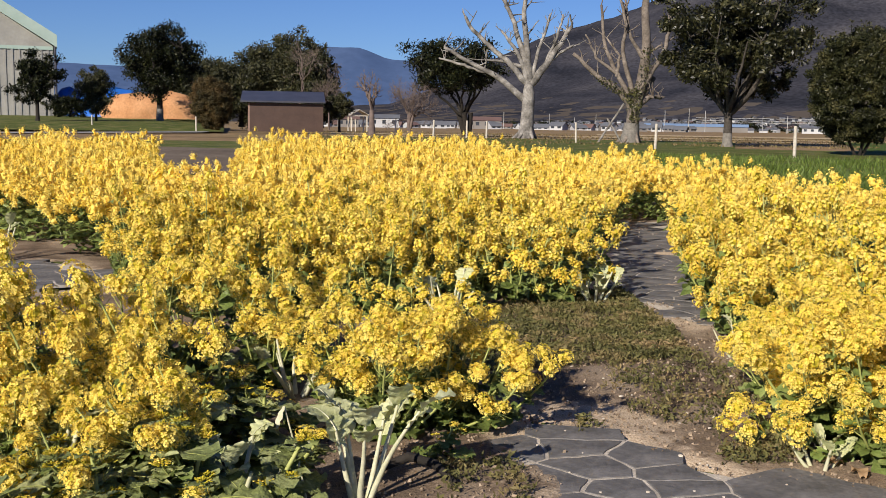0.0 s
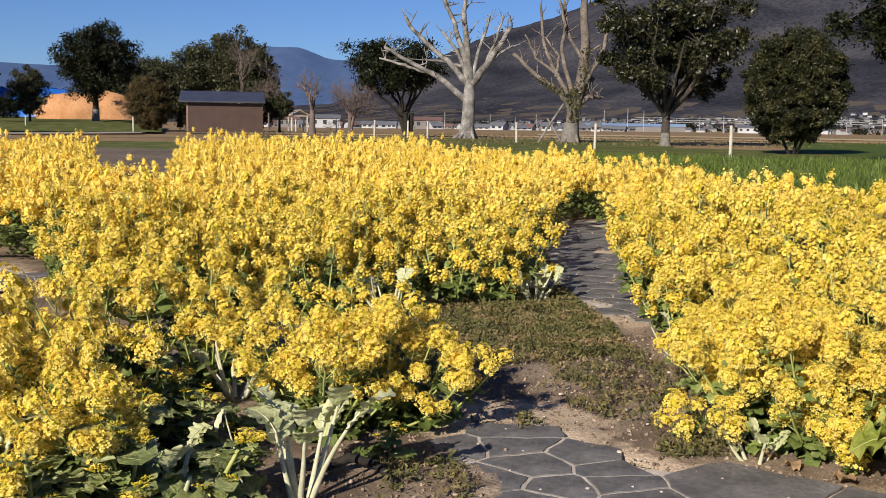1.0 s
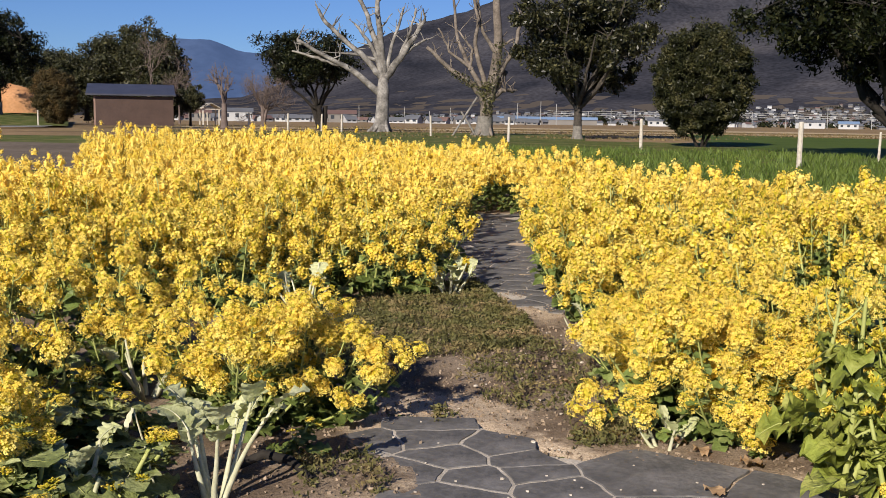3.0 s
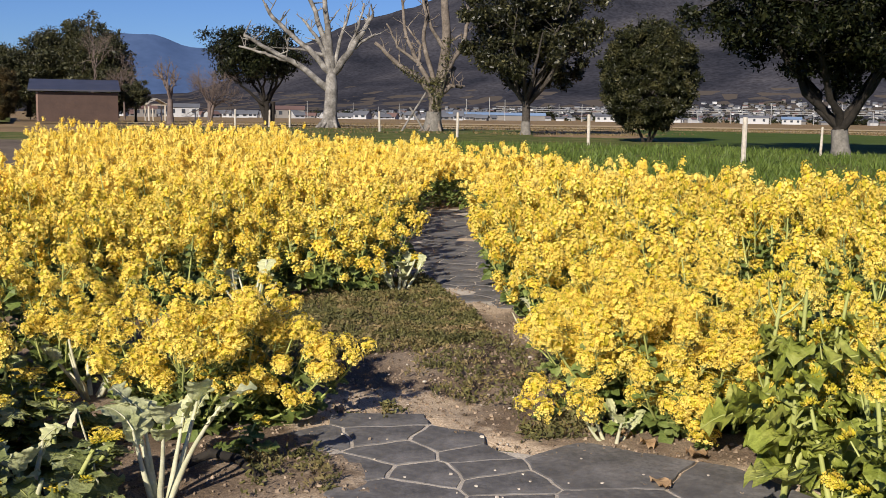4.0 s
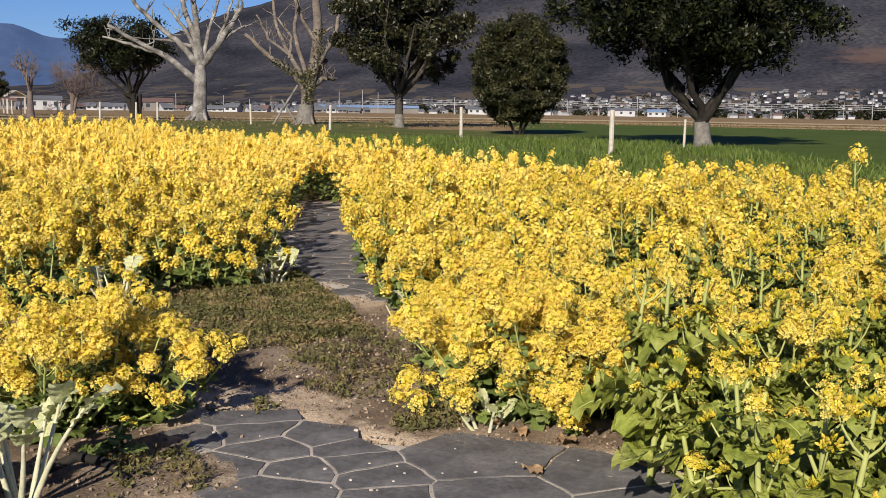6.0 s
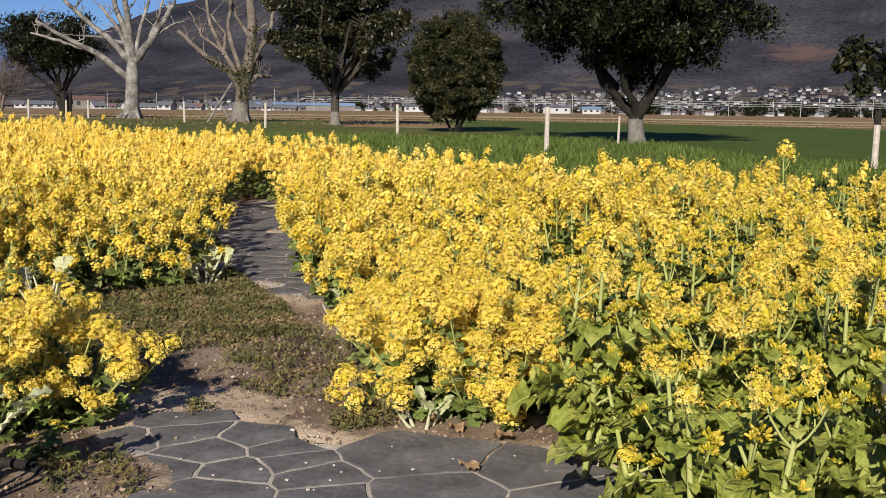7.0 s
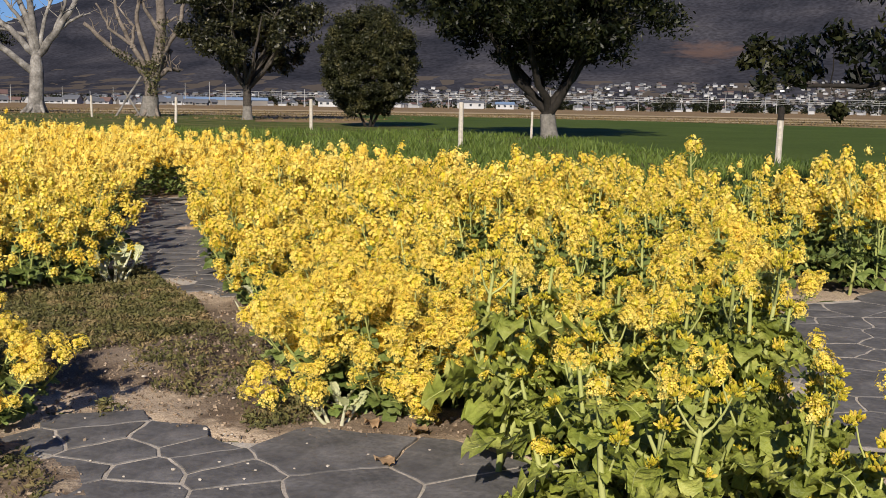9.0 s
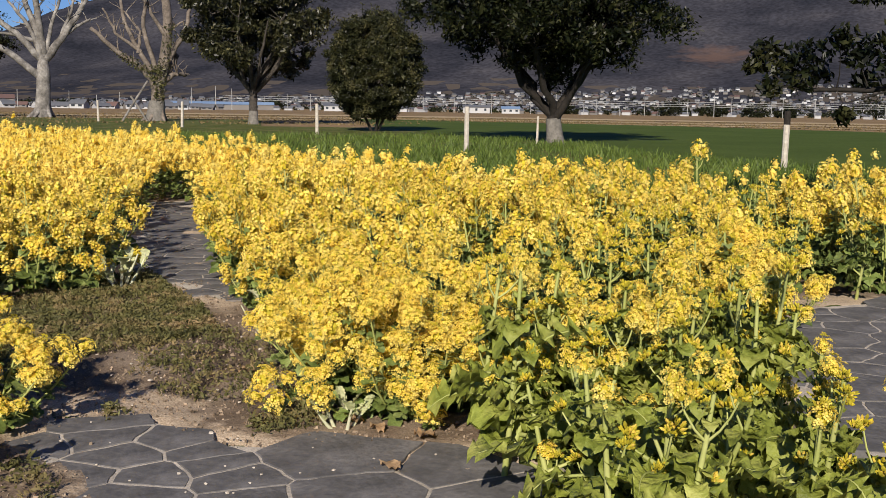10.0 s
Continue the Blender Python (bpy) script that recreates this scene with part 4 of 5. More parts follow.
# clipped bush on many stems, cypress, woodland
leafy_tree("clipped egg-shaped evergreen bush on several thin stems", polar(20.9, 54), 0.07, 0.9, (0, 0, 3.15), (2.35, 2.2, 2.65), 760, 120, 0.07, CLIPPED, 0.36, name="bush", limbs=9, solid=0.78, seed=31, stems=6, shoots=90)
leafy_tree("rounded rust-tinged clipped cypress", polar(-12.1, 107), 0.15, 0.5, (0, 0, 2.6), (2.0, 1.9, 2.55), 420, 220, 0.06, CROWN_WARM, 0.42, name="cypress", limbs=6, solid=0.72, seed=32)
for k, (az, d, w, hgt) in enumerate(((-12.0, 150, 5.0, 8.6), (-10.6, 150, 5.6, 9.6), (-9.3, 152, 5.5, 10.8), (-8.2, 150, 5.5, 12.6), (-7.3, 145, 4.0, 11.6), (-13.4, 158, 5.0, 8.2), (-6.5, 150, 2.6, 7.0))):
    leafy_tree("dark evergreen woodland tree behind the shed", polar(az, d), 0.35, 2.5, (0, 0, hgt * 0.56), (w, w * 0.8, hgt * 0.52), 190, 130, 0.17, CROWN_PALE, 1.25, limbs=5, solid=0.1, seed=40 + k)
bare_tree("bare brown deciduous tree at the edge of the wood", polar(-7.6, 126), 12.5, 0.17, 51, depth=5, spread=0.6)
bare_tree("thin bare tree behind the fence", polar(-6.1, 125), 7.5, 0.10, 54, depth=4, spread=0.4)
bare_tree("bare pollarded tree with a stout trunk", polar(-3.85, 92), 6.0, 0.24, 52, depth=4, spread=0.4)
bare_tree("low spreading bare cherry tree", polar(-1.9, 95), 6.0, 0.13, 53, stems=4, spread=0.8)


def pollard(label, base, fork, r, limbs, seed, mat=DEAD_WOOD, white=0.0):
    """A lopped tree: flared trunk and heavy limbs that end in stubs and thin whips."""
    global rng
    rng = np.random.default_rng(seed)
    ob = thing("pollarded_tree", Matrix.Translation(base), label, "tree")
    t = Heap()
    t.tube([(-0.2, 0, -0.1), (-0.08, 0, fork * 0.18), (0, 0, fork * 0.5), (0.03, 0, fork * 0.8), (0.05, 0, fork * 1.04)], [r * 1.5, r * 1.12, r, r * 0.98, r * 0.7], 14)
    for k in range(5):
        a = k * 1.26 + 0.3
        t.tube([(r * 0.55 * math.cos(a), r * 0.55 * math.sin(a), 1.0), (r * 1.2 * math.cos(a) - 0.1, r * 1.2 * math.sin(a), 0.35), (r * 2.0 * math.cos(a) - 0.2, r * 2.0 * math.sin(a), -0.05)], [r * 0.4, r * 0.34, r * 0.2], 6)
    part("trunk", t, mat, ob, "thick weathered trunk", smooth=True)
    if white:
        w = Heap()
        w.tube([(-0.2, 0, -0.05), (-0.1, 0, white * 0.5), (-0.05, 0, white)], [r * 1.58, r * 1.3, r * 1.16], 14)
        part("whitewashed_base", w, LIMEWASH, ob, "whitewashed trunk base", smooth=True)
    for rr, *way in limbs:
        b = Heap()
        y = rng.uniform(-1.0, 1.0)
        pts = np.array([(x, y * k / len(way), z) for k, (x, z) in enumerate(way)])
        s = np.linspace(0, len(way) - 1, 3 * len(way))
        fine = np.stack([np.interp(s, range(len(way)), pts[:, k]) for k in range(3)], 1)
        fine[1:-1] += rng.normal(0, 0.035, (len(fine) - 2, 3))
        b.tube(fine, np.linspace(rr * 1.25, rr * 0.55, len(fine)), 8, cap=True)
        for j in range(7):
            i = int(rng.integers(len(fine) // 3, len(fine)))
            e = fine[i] + np.array([rng.normal(0, 0.55), rng.normal(0, 0.4), rng.uniform(0.0, 1.3)])
            w = limb(b, fine[i], e, rr * 0.34, rr * 0.14, 4, 0, 0.10, 5)
            limb(b, w[2], w[2] + rng.normal(0, 0.3, 3) + (0, 0, 0.3), rr * 0.15, rr * 0.06, 3, 0, 0.12, 4)
        part("limb", b, mat, ob, smooth=True)
    return ob


pollard("dead pale grey pollarded tree with lopped limbs", polar(4.35, 85), 4.1, 0.50, [
    (0.22, (-0.3, 3.0), (-2.3, 4.7), (-4.1, 5.5), (-6.6, 6.9)),
    (0.13, (-3.4, 5.1), (-5.0, 5.6), (-7.0, 6.1)),
    (0.20, (-0.1, 4.2), (-1.5, 5.8), (-3.0, 7.0), (-4.6, 8.5), (-5.0, 9.3)),
    (0.13, (-0.6, 5.5), (-1.8, 5.9), (-3.3, 6.0)),
    (0.16, (-0.2, 4.8), (-0.9, 6.6), (-2.2, 8.2)),
    (0.22, (0.0, 4.2), (-0.5, 6.6), (-1.3, 9.0), (-2.4, 11.6)),
    (0.24, (0.1, 4.4), (-0.2, 7.0), (-0.5, 9.2), (-0.3, 12.0)),
    (0.15, (0.2, 4.4), (0.7, 6.6), (1.6, 9.6)),
    (0.26, (0.2, 4.2), (1.3, 5.6), (2.2, 7.0), (3.2, 8.6)),
    (0.12, (1.2, 5.6), (1.9, 7.2), (2.5, 9.5)),
    (0.13, (1.5, 6.0), (2.4, 6.6), (3.4, 7.2))], 61)
pollard("half-dead pollarded tree with ivy and wooden props", polar(9.8, 75), 2.5, 0.44, [
    (0.36, (0.0, 2.0), (0.5, 3.6), (0.8, 6.0), (0.6, 8.6), (0.7, 11.0)),
    (0.24, (0.2, 2.4), (0.9, 3.5), (1.5, 4.4)),
    (0.20, (0.3, 2.5), (1.1, 3.1), (1.9, 3.0)),
    (0.12, (0.7, 5.5), (-0.4, 7.0), (-0.9, 9.8)),
    (0.10, (-1.2, 4.4), (-1.0, 5.8), (-1.9, 7.0)),
    (0.21, (-0.2, 2.4), (-0.9, 3.4), (-2.6, 4.5), (-4.2, 5.9)),
    (0.15, (-0.4, 3.3), (-1.4, 5.0), (-2.0, 6.4), (-2.3, 9.2)),
    (0.14, (-0.1, 3.4), (-0.9, 6.0), (-0.7, 8.0), (-1.5, 10.4)),
    (0.18, (0.6, 3.8), (1.9, 6.0), (2.5, 8.4)),
    (0.10, (-1.0, 4.5), (-2.6, 5.6), (-3.4, 7.2))], 62, material("grey_brown_bark", [(0.10, 0.08, 0.065), (0.24, 0.20, 0.165)], 0.9, 1.4, bump=0.7, bump_scale=9, fine=0.3, fine_scale=8), 1.3)
rng = np.random.default_rng(63)
hp = Heap()
leaf_cloud(hp, [(0.2 * math.sin(z * 3), -0.35, 1.4 + z * 0.2) for z in range(12)] + [(-0.5 - 0.35 * k, -0.2, 3.1 + 0.22 * k) for k in range(6)] + [(0.4 + 0.1 * k, -0.3, 3.4 + 0.55 * k) for k in range(6)], [0.42] * 24, 60, 0.10)
ob = new("ivy", hp.mesh("ivy", material("ivy_leaf", [(0.02, 0.024, 0.008), (0.06, 0.06, 0.02), (0.14, 0.13, 0.04)], 0.5, 2.0, leaf=0.1, island=0.4)))
ob.matrix_world = Matrix.Translation(polar(9.8, 75))
tagged(ob, "yellow-green ivy climbing a pollarded trunk", "ivy")
for x0, x1, h in ((-2.3, -0.6, 2.6), (-0.7, -1.7, 1.6)):
    hp = Heap()
    hp.tube([(0, 0, -0.05), ((x1 - x0) * 0.5, 0.1, h * 0.5), (x1 - x0, 0.2, h)], [0.07, 0.07, 0.065], 8)
    ob = new("tree_prop", hp.mesh("tree_prop", DEAD_WOOD))
    ob.matrix_world = Matrix.Translation(polar(9.8, 74.5) + Vector((x0, 0, 0)))
    tagged(ob, "slanting wooden prop leaning at a pollarded tree", "prop", "props at the pollarded tree")
for dx, dy in ((-0.95, -0.3), (0.2, 0.3)):
    hp = Heap()
    hp.tube([(0, 0, -0.1), (0.02, 0, 0.5), (0.03, 0, 0.98)], [0.05, 0.045, 0.04], 8)
    ob = new("tree_stake", hp.mesh("tree_stake", POST))
    ob.matrix_world = Matrix.Translation(polar(30.45, 40.5) + Vector((dx, dy, 0)))
    tagged(ob, "short wooden stake beside the whitewashed tree", "stake", "stakes at the large tree")

# the magnolia-like tree at the right, whose lowest branch hangs into view
rng = np.random.default_rng(66)
ob = thing("tree", Matrix.Translation(polar(54, 16)), "evergreen tree with large glossy leaves and a drooping branch", "tree")
wood, crown = Heap(), Heap()
base = np.array(polar(54, 16))


def rel(az, d, z):
    return np.array(polar(az, d, z)) - base


wood.tube([(0, 0, -0.05), (0, 0, 1.0), (0.05, 0, 2.6), (0.1, 0, 4.5)], [0.22, 0.17, 0.15, 0.08], 10)
arm = limb(wood, (0, 0, 1.9), rel(43.2, 15.6, 1.62), 0.07, 0.025, 8, -0.02, 0.06)
limb(wood, arm[-1], rel(40.6, 15.5, 1.75), 0.025, 0.010, 4, 0, 0.1)
limb(wood, arm[5], rel(44.9, 15.3, 1.45), 0.02, 0.006, 4, 0, 0.1)
cl, cr = [], []
for az, z, r in ((40.5, 1.95, 0.16), (41.0, 2.15, 0.22), (41.6, 1.95, 0.28), (41.3, 1.62, 0.16), (42.3, 2.05, 0.32), (42.8, 1.75, 0.24), (43.3, 2.1, 0.26), (43.6, 1.85, 0.2), (44.6, 2.3, 0.22), (45.4, 2.1, 0.26), (45.8, 1.75, 0.2), (46.4, 2.15, 0.34), (47.2, 1.9, 0.34), (47.6, 2.4, 0.36), (44.9, 1.28, 0.15), (46.0, 2.85, 0.3), (47.0, 3.1, 0.4), (47.8, 2.8, 0.4), (48.6, 2.2, 0.5), (49.5, 3.0, 0.6), (51, 2.6, 0.7), (53, 3.4, 0.9), (56, 3.2, 0.9), (54, 4.6, 0.9), (50.5, 3.9, 0.7), (58, 4.0, 0.9)):
    p = rel(az, 15.6 + rng.normal(0, 0.25), z)
    cl.append(p), cr.append(r)
    j = arm[np.argmin(np.linalg.norm(arm - p, axis=1))]
    limb(wood, j if z < 2.6 else (0.05, 0, 2.4), p, 0.012 if z < 2.6 else 0.04, 0.005, 4, 0, 0.1, 4)
leaf_cloud(crown, cl, cr, 130, 0.066)
part("trunk", wood, BARK, ob, smooth=True)
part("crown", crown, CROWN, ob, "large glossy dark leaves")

# ---- fence posts ----


def fence_post(az, d, h=1.3, w=0.07):
    ob = thing("fence_post", Matrix.Translation(polar(az, d)) @ Matrix.Rotation(radians(az * 3), 4, "Z") @ Matrix.Rotation(radians(math.sin(az * 7) * 1.6), 4, "Y"), "weathered pale wooden fence post standing in grass", "fence post", "posts along the park edge")
    hp = Heap()
    hp.tube([(0, 0, -0.1), (0, 0, h - 0.03), (0, 0, h), (0, 0, h + 0.004)], [w * 1.05, w, w * 0.8, 0.002], 8)
    part("post", hp, POST, ob)
    return ob


ob = fence_post(42.1, 25.4)
tagged(ob, "pale wooden fence post with a dark weathered top")
hp = Heap()
hp.tube([(0, 0, 1.02), (0, 0, 1.2), (0, 0, 1.32), (0, 0, 1.325)], [0.073, 0.075, 0.07, 0.002], 8)
part("weathered_top", hp, BARK, ob, "dark weathered post top")
for az, d in ( (25.8, 31.4), (17.9, 47), (11.0, 58), (6.9, 71), (2.2, 83), (1.15, 86), (-0.6, 78), (-2.6, 95), (-3.9, 112), (-4.7, 120), (-4.9, 124), (-12.9, 100), (-18, 108)):
    fence_post(az, d)

# ---- shed ----
ob = thing("garden_shed", Matrix.Translation(polar(-8.3, 105)) @ Matrix.Rotation(radians(8.3), 4, "Z"), "brown clad storage shed with a dark sloping roof", "shed")
hp = Heap()
hp.box((-3.5, 0, 0), (3.5, 4.0, 2.65))
part("wall", hp, SHED_WALL, ob)
hp = Heap()
hp.add([(-4.3, -0.5, 2.72), (3.7, -0.5, 2.72), (3.7, 4.6, 3.75), (-4.3, 4.6, 3.75), (-4.3, -0.5, 2.86), (3.7, -0.5, 2.86), (3.7, 4.6, 3.9), (-4.3, 4.6, 3.9)], [(3, 2, 1, 0), (4, 5, 6, 7), (0, 1, 5, 4), (1, 2, 6, 5), (2, 3, 7, 6), (3, 0, 4, 7)])
part("roof", hp, SHED_ROOF, ob, "dark grey sheet metal roof")
# pale strip added in place of the lighter left side wall
hp = Heap()
hp.box((-3.62, -0.03, 0), (-3.45, 0.1, 2.68))
part("corner_trim", hp, SHED_SIDE, ob, "pale reddish strip standing for the side wall")

# white arbour beyond the shed
ob = thing("garden_arbour", Matrix.Translation(polar(-4.6, 128)) @ Matrix.Rotation(radians(20), 4, "Z") @ Matrix.Scale(0.72, 4), "small white-framed garden arbour with a pale gable roof", "arbour")
for x, y in ((-1.3, -1.0), (1.3, -1.0), (-1.3, 1.0), (1.3, 1.0)):
    hp = Heap()
    hp.box((x - 0.1, y - 0.1, -0.2), (x + 0.1, y + 0.1, 2.2))
    part("post", hp, POST, ob)
for y in (-1.0, 1.0):
    hp = Heap()
    hp.box((-1.5, y - 0.08, 2.2), (1.5, y + 0.08, 2.36))
    part("beam", hp, POST, ob)
for sgn in (-1, 1):
    hp = Heap()
    hp.add([(0, -1.4, 3.2), (0, 1.4, 3.2), (sgn * 1.7, 1.4, 2.3), (sgn * 1.7, -1.4, 2.3), (0, -1.4, 3.3), (0, 1.4, 3.3), (sgn * 1.7, 1.4, 2.4), (sgn * 1.7, -1.4, 2.4)], [(3, 2, 1, 0), (4, 5, 6, 7), (0, 1, 5, 4), (1, 2, 6, 5), (2, 3, 7, 6), (3, 0, 4, 7)])
    part("roof_slope", hp, POST, ob, "pale sloping roof board")

# ---- hall, pile, tarpaulins, bank ----
ob = thing("grass_bank", Matrix(), "low mown grass bank", "bank", kind="structure")
hp = Heap()
rows_v = []
for a in np.linspace(-40, -11.5, 20):
    for d, z in ((99, -0.02), (104, 0.25), (116, 0.6), (160, 1.2), (230, 1.2)):
        zz = z * min(1, (-11.5 - a) / 2.0 + 0.0)
        rows_v.append(tuple(polar(a, d, zz - 0.01)))
hp.add(rows_v, [(i * 5 + j, (i + 1) * 5 + j, (i + 1) * 5 + j + 1, i * 5 + j + 1) for i in range(19) for j in range(4)])
part("turf", hp, LAWN, ob)

ob = thing("warehouse", Matrix.Translation(polar(-19.75, 152, 0.9)) @ Matrix.Rotation(radians(21), 4, "Z"), "large pale clad hall with a green-trimmed gable roof", "warehouse")
hp = Heap()
hp.box((-26, 0, -1), (0, 30, 9.2))
hp.add([(-26, 0, 9.2), (0, 0, 9.2), (-12.9, 0, 17.6), (-13.1, 0, 17.6)], [(0, 1, 2, 3)])
wall = part("wall", hp, HALL_WALL, ob)
for k in range(30):
    hp = Heap()
    hp.box((-26 + k * 0.87, -0.09, 0), (-25.75 + k * 0.87, -0.005, 9.1))
    part("cladding_rib", hp, HALL_WALL, wall)
hp = Heap()
hp.box((-26, -0.16, 8.7), (0, -0.1, 9.15))
part("band", hp, HALL_ROOF, ob)
for x0, x1 in ((0.5, -13.0), (-26.5, -13.0)):
    hp = Heap()
    z0, z1 = 9.0, 17.6
    hp.add([(x0, -0.9, z0), (x1, -0.9, z1), (x1, 31, z1), (x0, 31, z0), (x0, -0.9, z0 + 1.6), (x1, -0.9, z1 + 1.6), (x1, 31, z1 + 1.6), (x0, 31, z0 + 1.6)], [(3, 2, 1, 0), (4, 5, 6, 7), (0, 1, 5, 4), (1, 2, 6, 5), (2, 3, 7, 6), (3, 0, 4, 7)])
    part("roof", hp, HALL_ROOF, ob, "pale green roof and verge")
hp = Heap()
hp.tube([(0.25, -0.3, 0), (0.25, -0.3, 4.5), (0.25, -0.3, 9.4)], [0.16, 0.16, 0.16], 8)
part("downpipe", hp, SHED_ROOF, ob, "dark downpipe")
hp = Heap()
hp.box((-2.2, -0.2, 0), (-1.1, -0.11, 2.2))
part("door", hp, ROAD, ob, "pale side door")


def mound(name, base, sx, sy, h, mat, label, category, seed, flat=0.6):
    hp = Heap()
    nu, nv = 20, 8
    v = []
    for i in range(nu):
        for j in range(nv + 1):
            a, s = i * 2 * math.pi / nu, j / nv
            rr = (1 - s ** (1 / flat)) ** 0.5 if s < 1 else 0.0
            w = 1 + 0.12 * noise.noise((math.cos(a) * 2 + seed, math.sin(a) * 2, s * 3))
            v.append((sx * rr * math.cos(a) * w, sy * rr * math.sin(a) * w, h * s * w))
    q = [(i * (nv + 1) + j, ((i + 1) % nu) * (nv + 1) + j, ((i + 1) % nu) * (nv + 1) + j + 1, i * (nv + 1) + j + 1) for i in range(nu) for j in range(nv)]
    hp.add(v, q)
    o = new(name, hp.mesh(name, mat, True))
    o.matrix_world = Matrix.Translation(base)
    return tagged(o, label, category)


mound("clay_mound", polar(-15.7, 140, 0.9), 4.6, 3.0, 3.2, PILE, "heap of orange-brown clay on the bank", "heap", 1, 0.35)
mound("clay_mound", polar(-14.1, 140, 0.9), 4.4, 3.0, 3.3, PILE, "heap of orange-brown clay on the bank", "heap", 2, 0.35)
mound("covered_mound", polar(-17.0, 152, 0.9), 5.2, 3.0, 4.0, TARP, "stack covered with bright blue tarpaulin", "tarpaulin", 3, 0.4)
mound("covered_mound", polar(-19.0, 156, 0.9), 2.4, 3.0, 4.0, TARP, "stack covered with bright blue tarpaulin", "tarpaulin", 4, 0.4)

leafy_tree("dark low hedge before the tarpaulins", polar(-18.9, 142, 0.8), 0.1, 0.4, (0, 0, 1.6), (3.8, 1.2, 1.7), 120, 80, 0.13, CROWN, 0.6, name="hedge", limbs=4, solid=0.2, seed=48)
leafy_tree("dark low hedge before the tarpaulins", polar(-16.9, 144, 0.8), 0.1, 0.4, (0, 0, 1.2), (2.4, 1.0, 1.3), 80, 80, 0.13, CROWN, 0.5, name="hedge", limbs=4, solid=0.2, seed=49)

# ---- hills ----


MOUNTAIN = ([(-40, 0.3), (-12, 0.5), (-7, 0.7), (-3, 0.9), (0, 1.9), (2.9, 3.35), (6.4, 4.8), (9.9, 6.1), (13, 7.3), (18, 8.8), (25, 10.2), (32, 11.2), (45, 11.8), (60, 10), (85, 6)], 1650, 1900, 3.0, 0.09, 1.5)
RIDGE_FORM = ([(-60, 2.2), (-25, 2.4), (-19, 2.6), (-14, 2.5), (-9.5, 2.5), (-7.8, 3.2), (-6.6, 3.72), (-4.6, 3.78), (-4.0, 3.6), (-3, 3.2), (-2, 3.15), (0, 3.4), (3, 3.3), (10, 3)], 3900, 800, 9.0, 0.03, 1.2)


def hill_height(az, d, form):
    """Height of a hillside whose ridge is given as degrees above the level by bearing."""
    prof, d0, depth, seed, rough, power = form
    s = max(0.0, (d - d0) / depth)
    z = (d0 + depth) * math.tan(radians(float(np.interp(az, [p[0] for p in prof], [p[1] for p in prof])))) * s ** power
    x, y = polar(az, d)[:2]
    k = noise.fractal((x * 0.0022, y * 0.0022, seed), 0.9, 2.1, 5)
    z *= 1 + rough * 2.2 * k * math.sin(math.pi * min(1, s * 0.9)) + rough * 0.2 * noise.noise((x * 0.02, y * 0.02, seed))
    return max(z, 0) - 7.2


def hill(name, form, mat, label, steps=300, rows=44):
    prof, d0, depth = form[:3]
    v = [tuple(polar(a, d0 + depth * j / rows, hill_height(a, d0 + depth * j / rows, form))) for a in np.linspace(prof[0][0], prof[-1][0], steps) for j in range(rows + 1)]
    w = rows + 1
    hp = Heap()
    quads = np.array([(i * w + j, (i + 1) * w + j, (i + 1) * w + j + 1, i * w + j + 1) for i in range(steps - 1) for j in range(rows)])
    hp.add(v, quads)
    return tagged(new(name, hp.mesh(name, mat, True)), label, "mountain", kind="structure")


hill("mountain", MOUNTAIN, WOODLAND, "broad mountain covered with bare winter woodland", 420, 60)
# a bare reddish slope high on the mountain, as a stain of the woodland
nt = WOODLAND.node_tree
spot_d = next(d for d in np.linspace(1700, 3500, 400) if math.degrees(math.atan2(hill_height(38.4, d, MOUNTAIN), d)) > 2.62)
centre = polar(38.4, spot_d, hill_height(38.4, spot_d, MOUNTAIN))
where = nt.nodes.new("ShaderNodeTexCoord")
away = nt.nodes.new("ShaderNodeVectorMath")
away.operation = "DISTANCE"
away.inputs[1].default_value = centre
nt.links.new(where.outputs["Object"], away.inputs[0])
ragged = nt.nodes.new("ShaderNodeTexNoise")
ragged.inputs["Scale"].default_value, ragged.inputs["Detail"].default_value = 0.03, 6.0
nt.links.new(where.outputs["Object"], ragged.inputs["Vector"])
wider = nt.nodes.new("ShaderNodeMath")
wider.operation = "MULTIPLY_ADD"
wider.inputs[1].default_value = 150.0
nt.links.new(ragged.outputs["Fac"], wider.inputs[0])
nt.links.new(away.outputs["Value"], wider.inputs[2])
edge = nt.nodes.new("ShaderNodeMapRange")
edge.inputs["From Min"].default_value, edge.inputs["From Max"].default_value = 100.0, 160.0
edge.inputs["To Min"].default_value, edge.inputs["To Max"].default_value = 0.8, 0.0
nt.links.new(wider.outputs[0], edge.inputs["Value"])
mixed = nt.nodes.new("ShaderNodeMix")
mixed.data_type = "RGBA"
base_in = nt.nodes["Principled BSDF"].inputs["Base Color"]
nt.links.new(edge.outputs[0], mixed.inputs["Factor"])
nt.links.new(base_in.links[0].from_socket, mixed.inputs[6])
mixed.inputs[7].default_value = (0.13, 0.085, 0.07, 1)
nt.links.new(mixed.outputs[2], base_in)
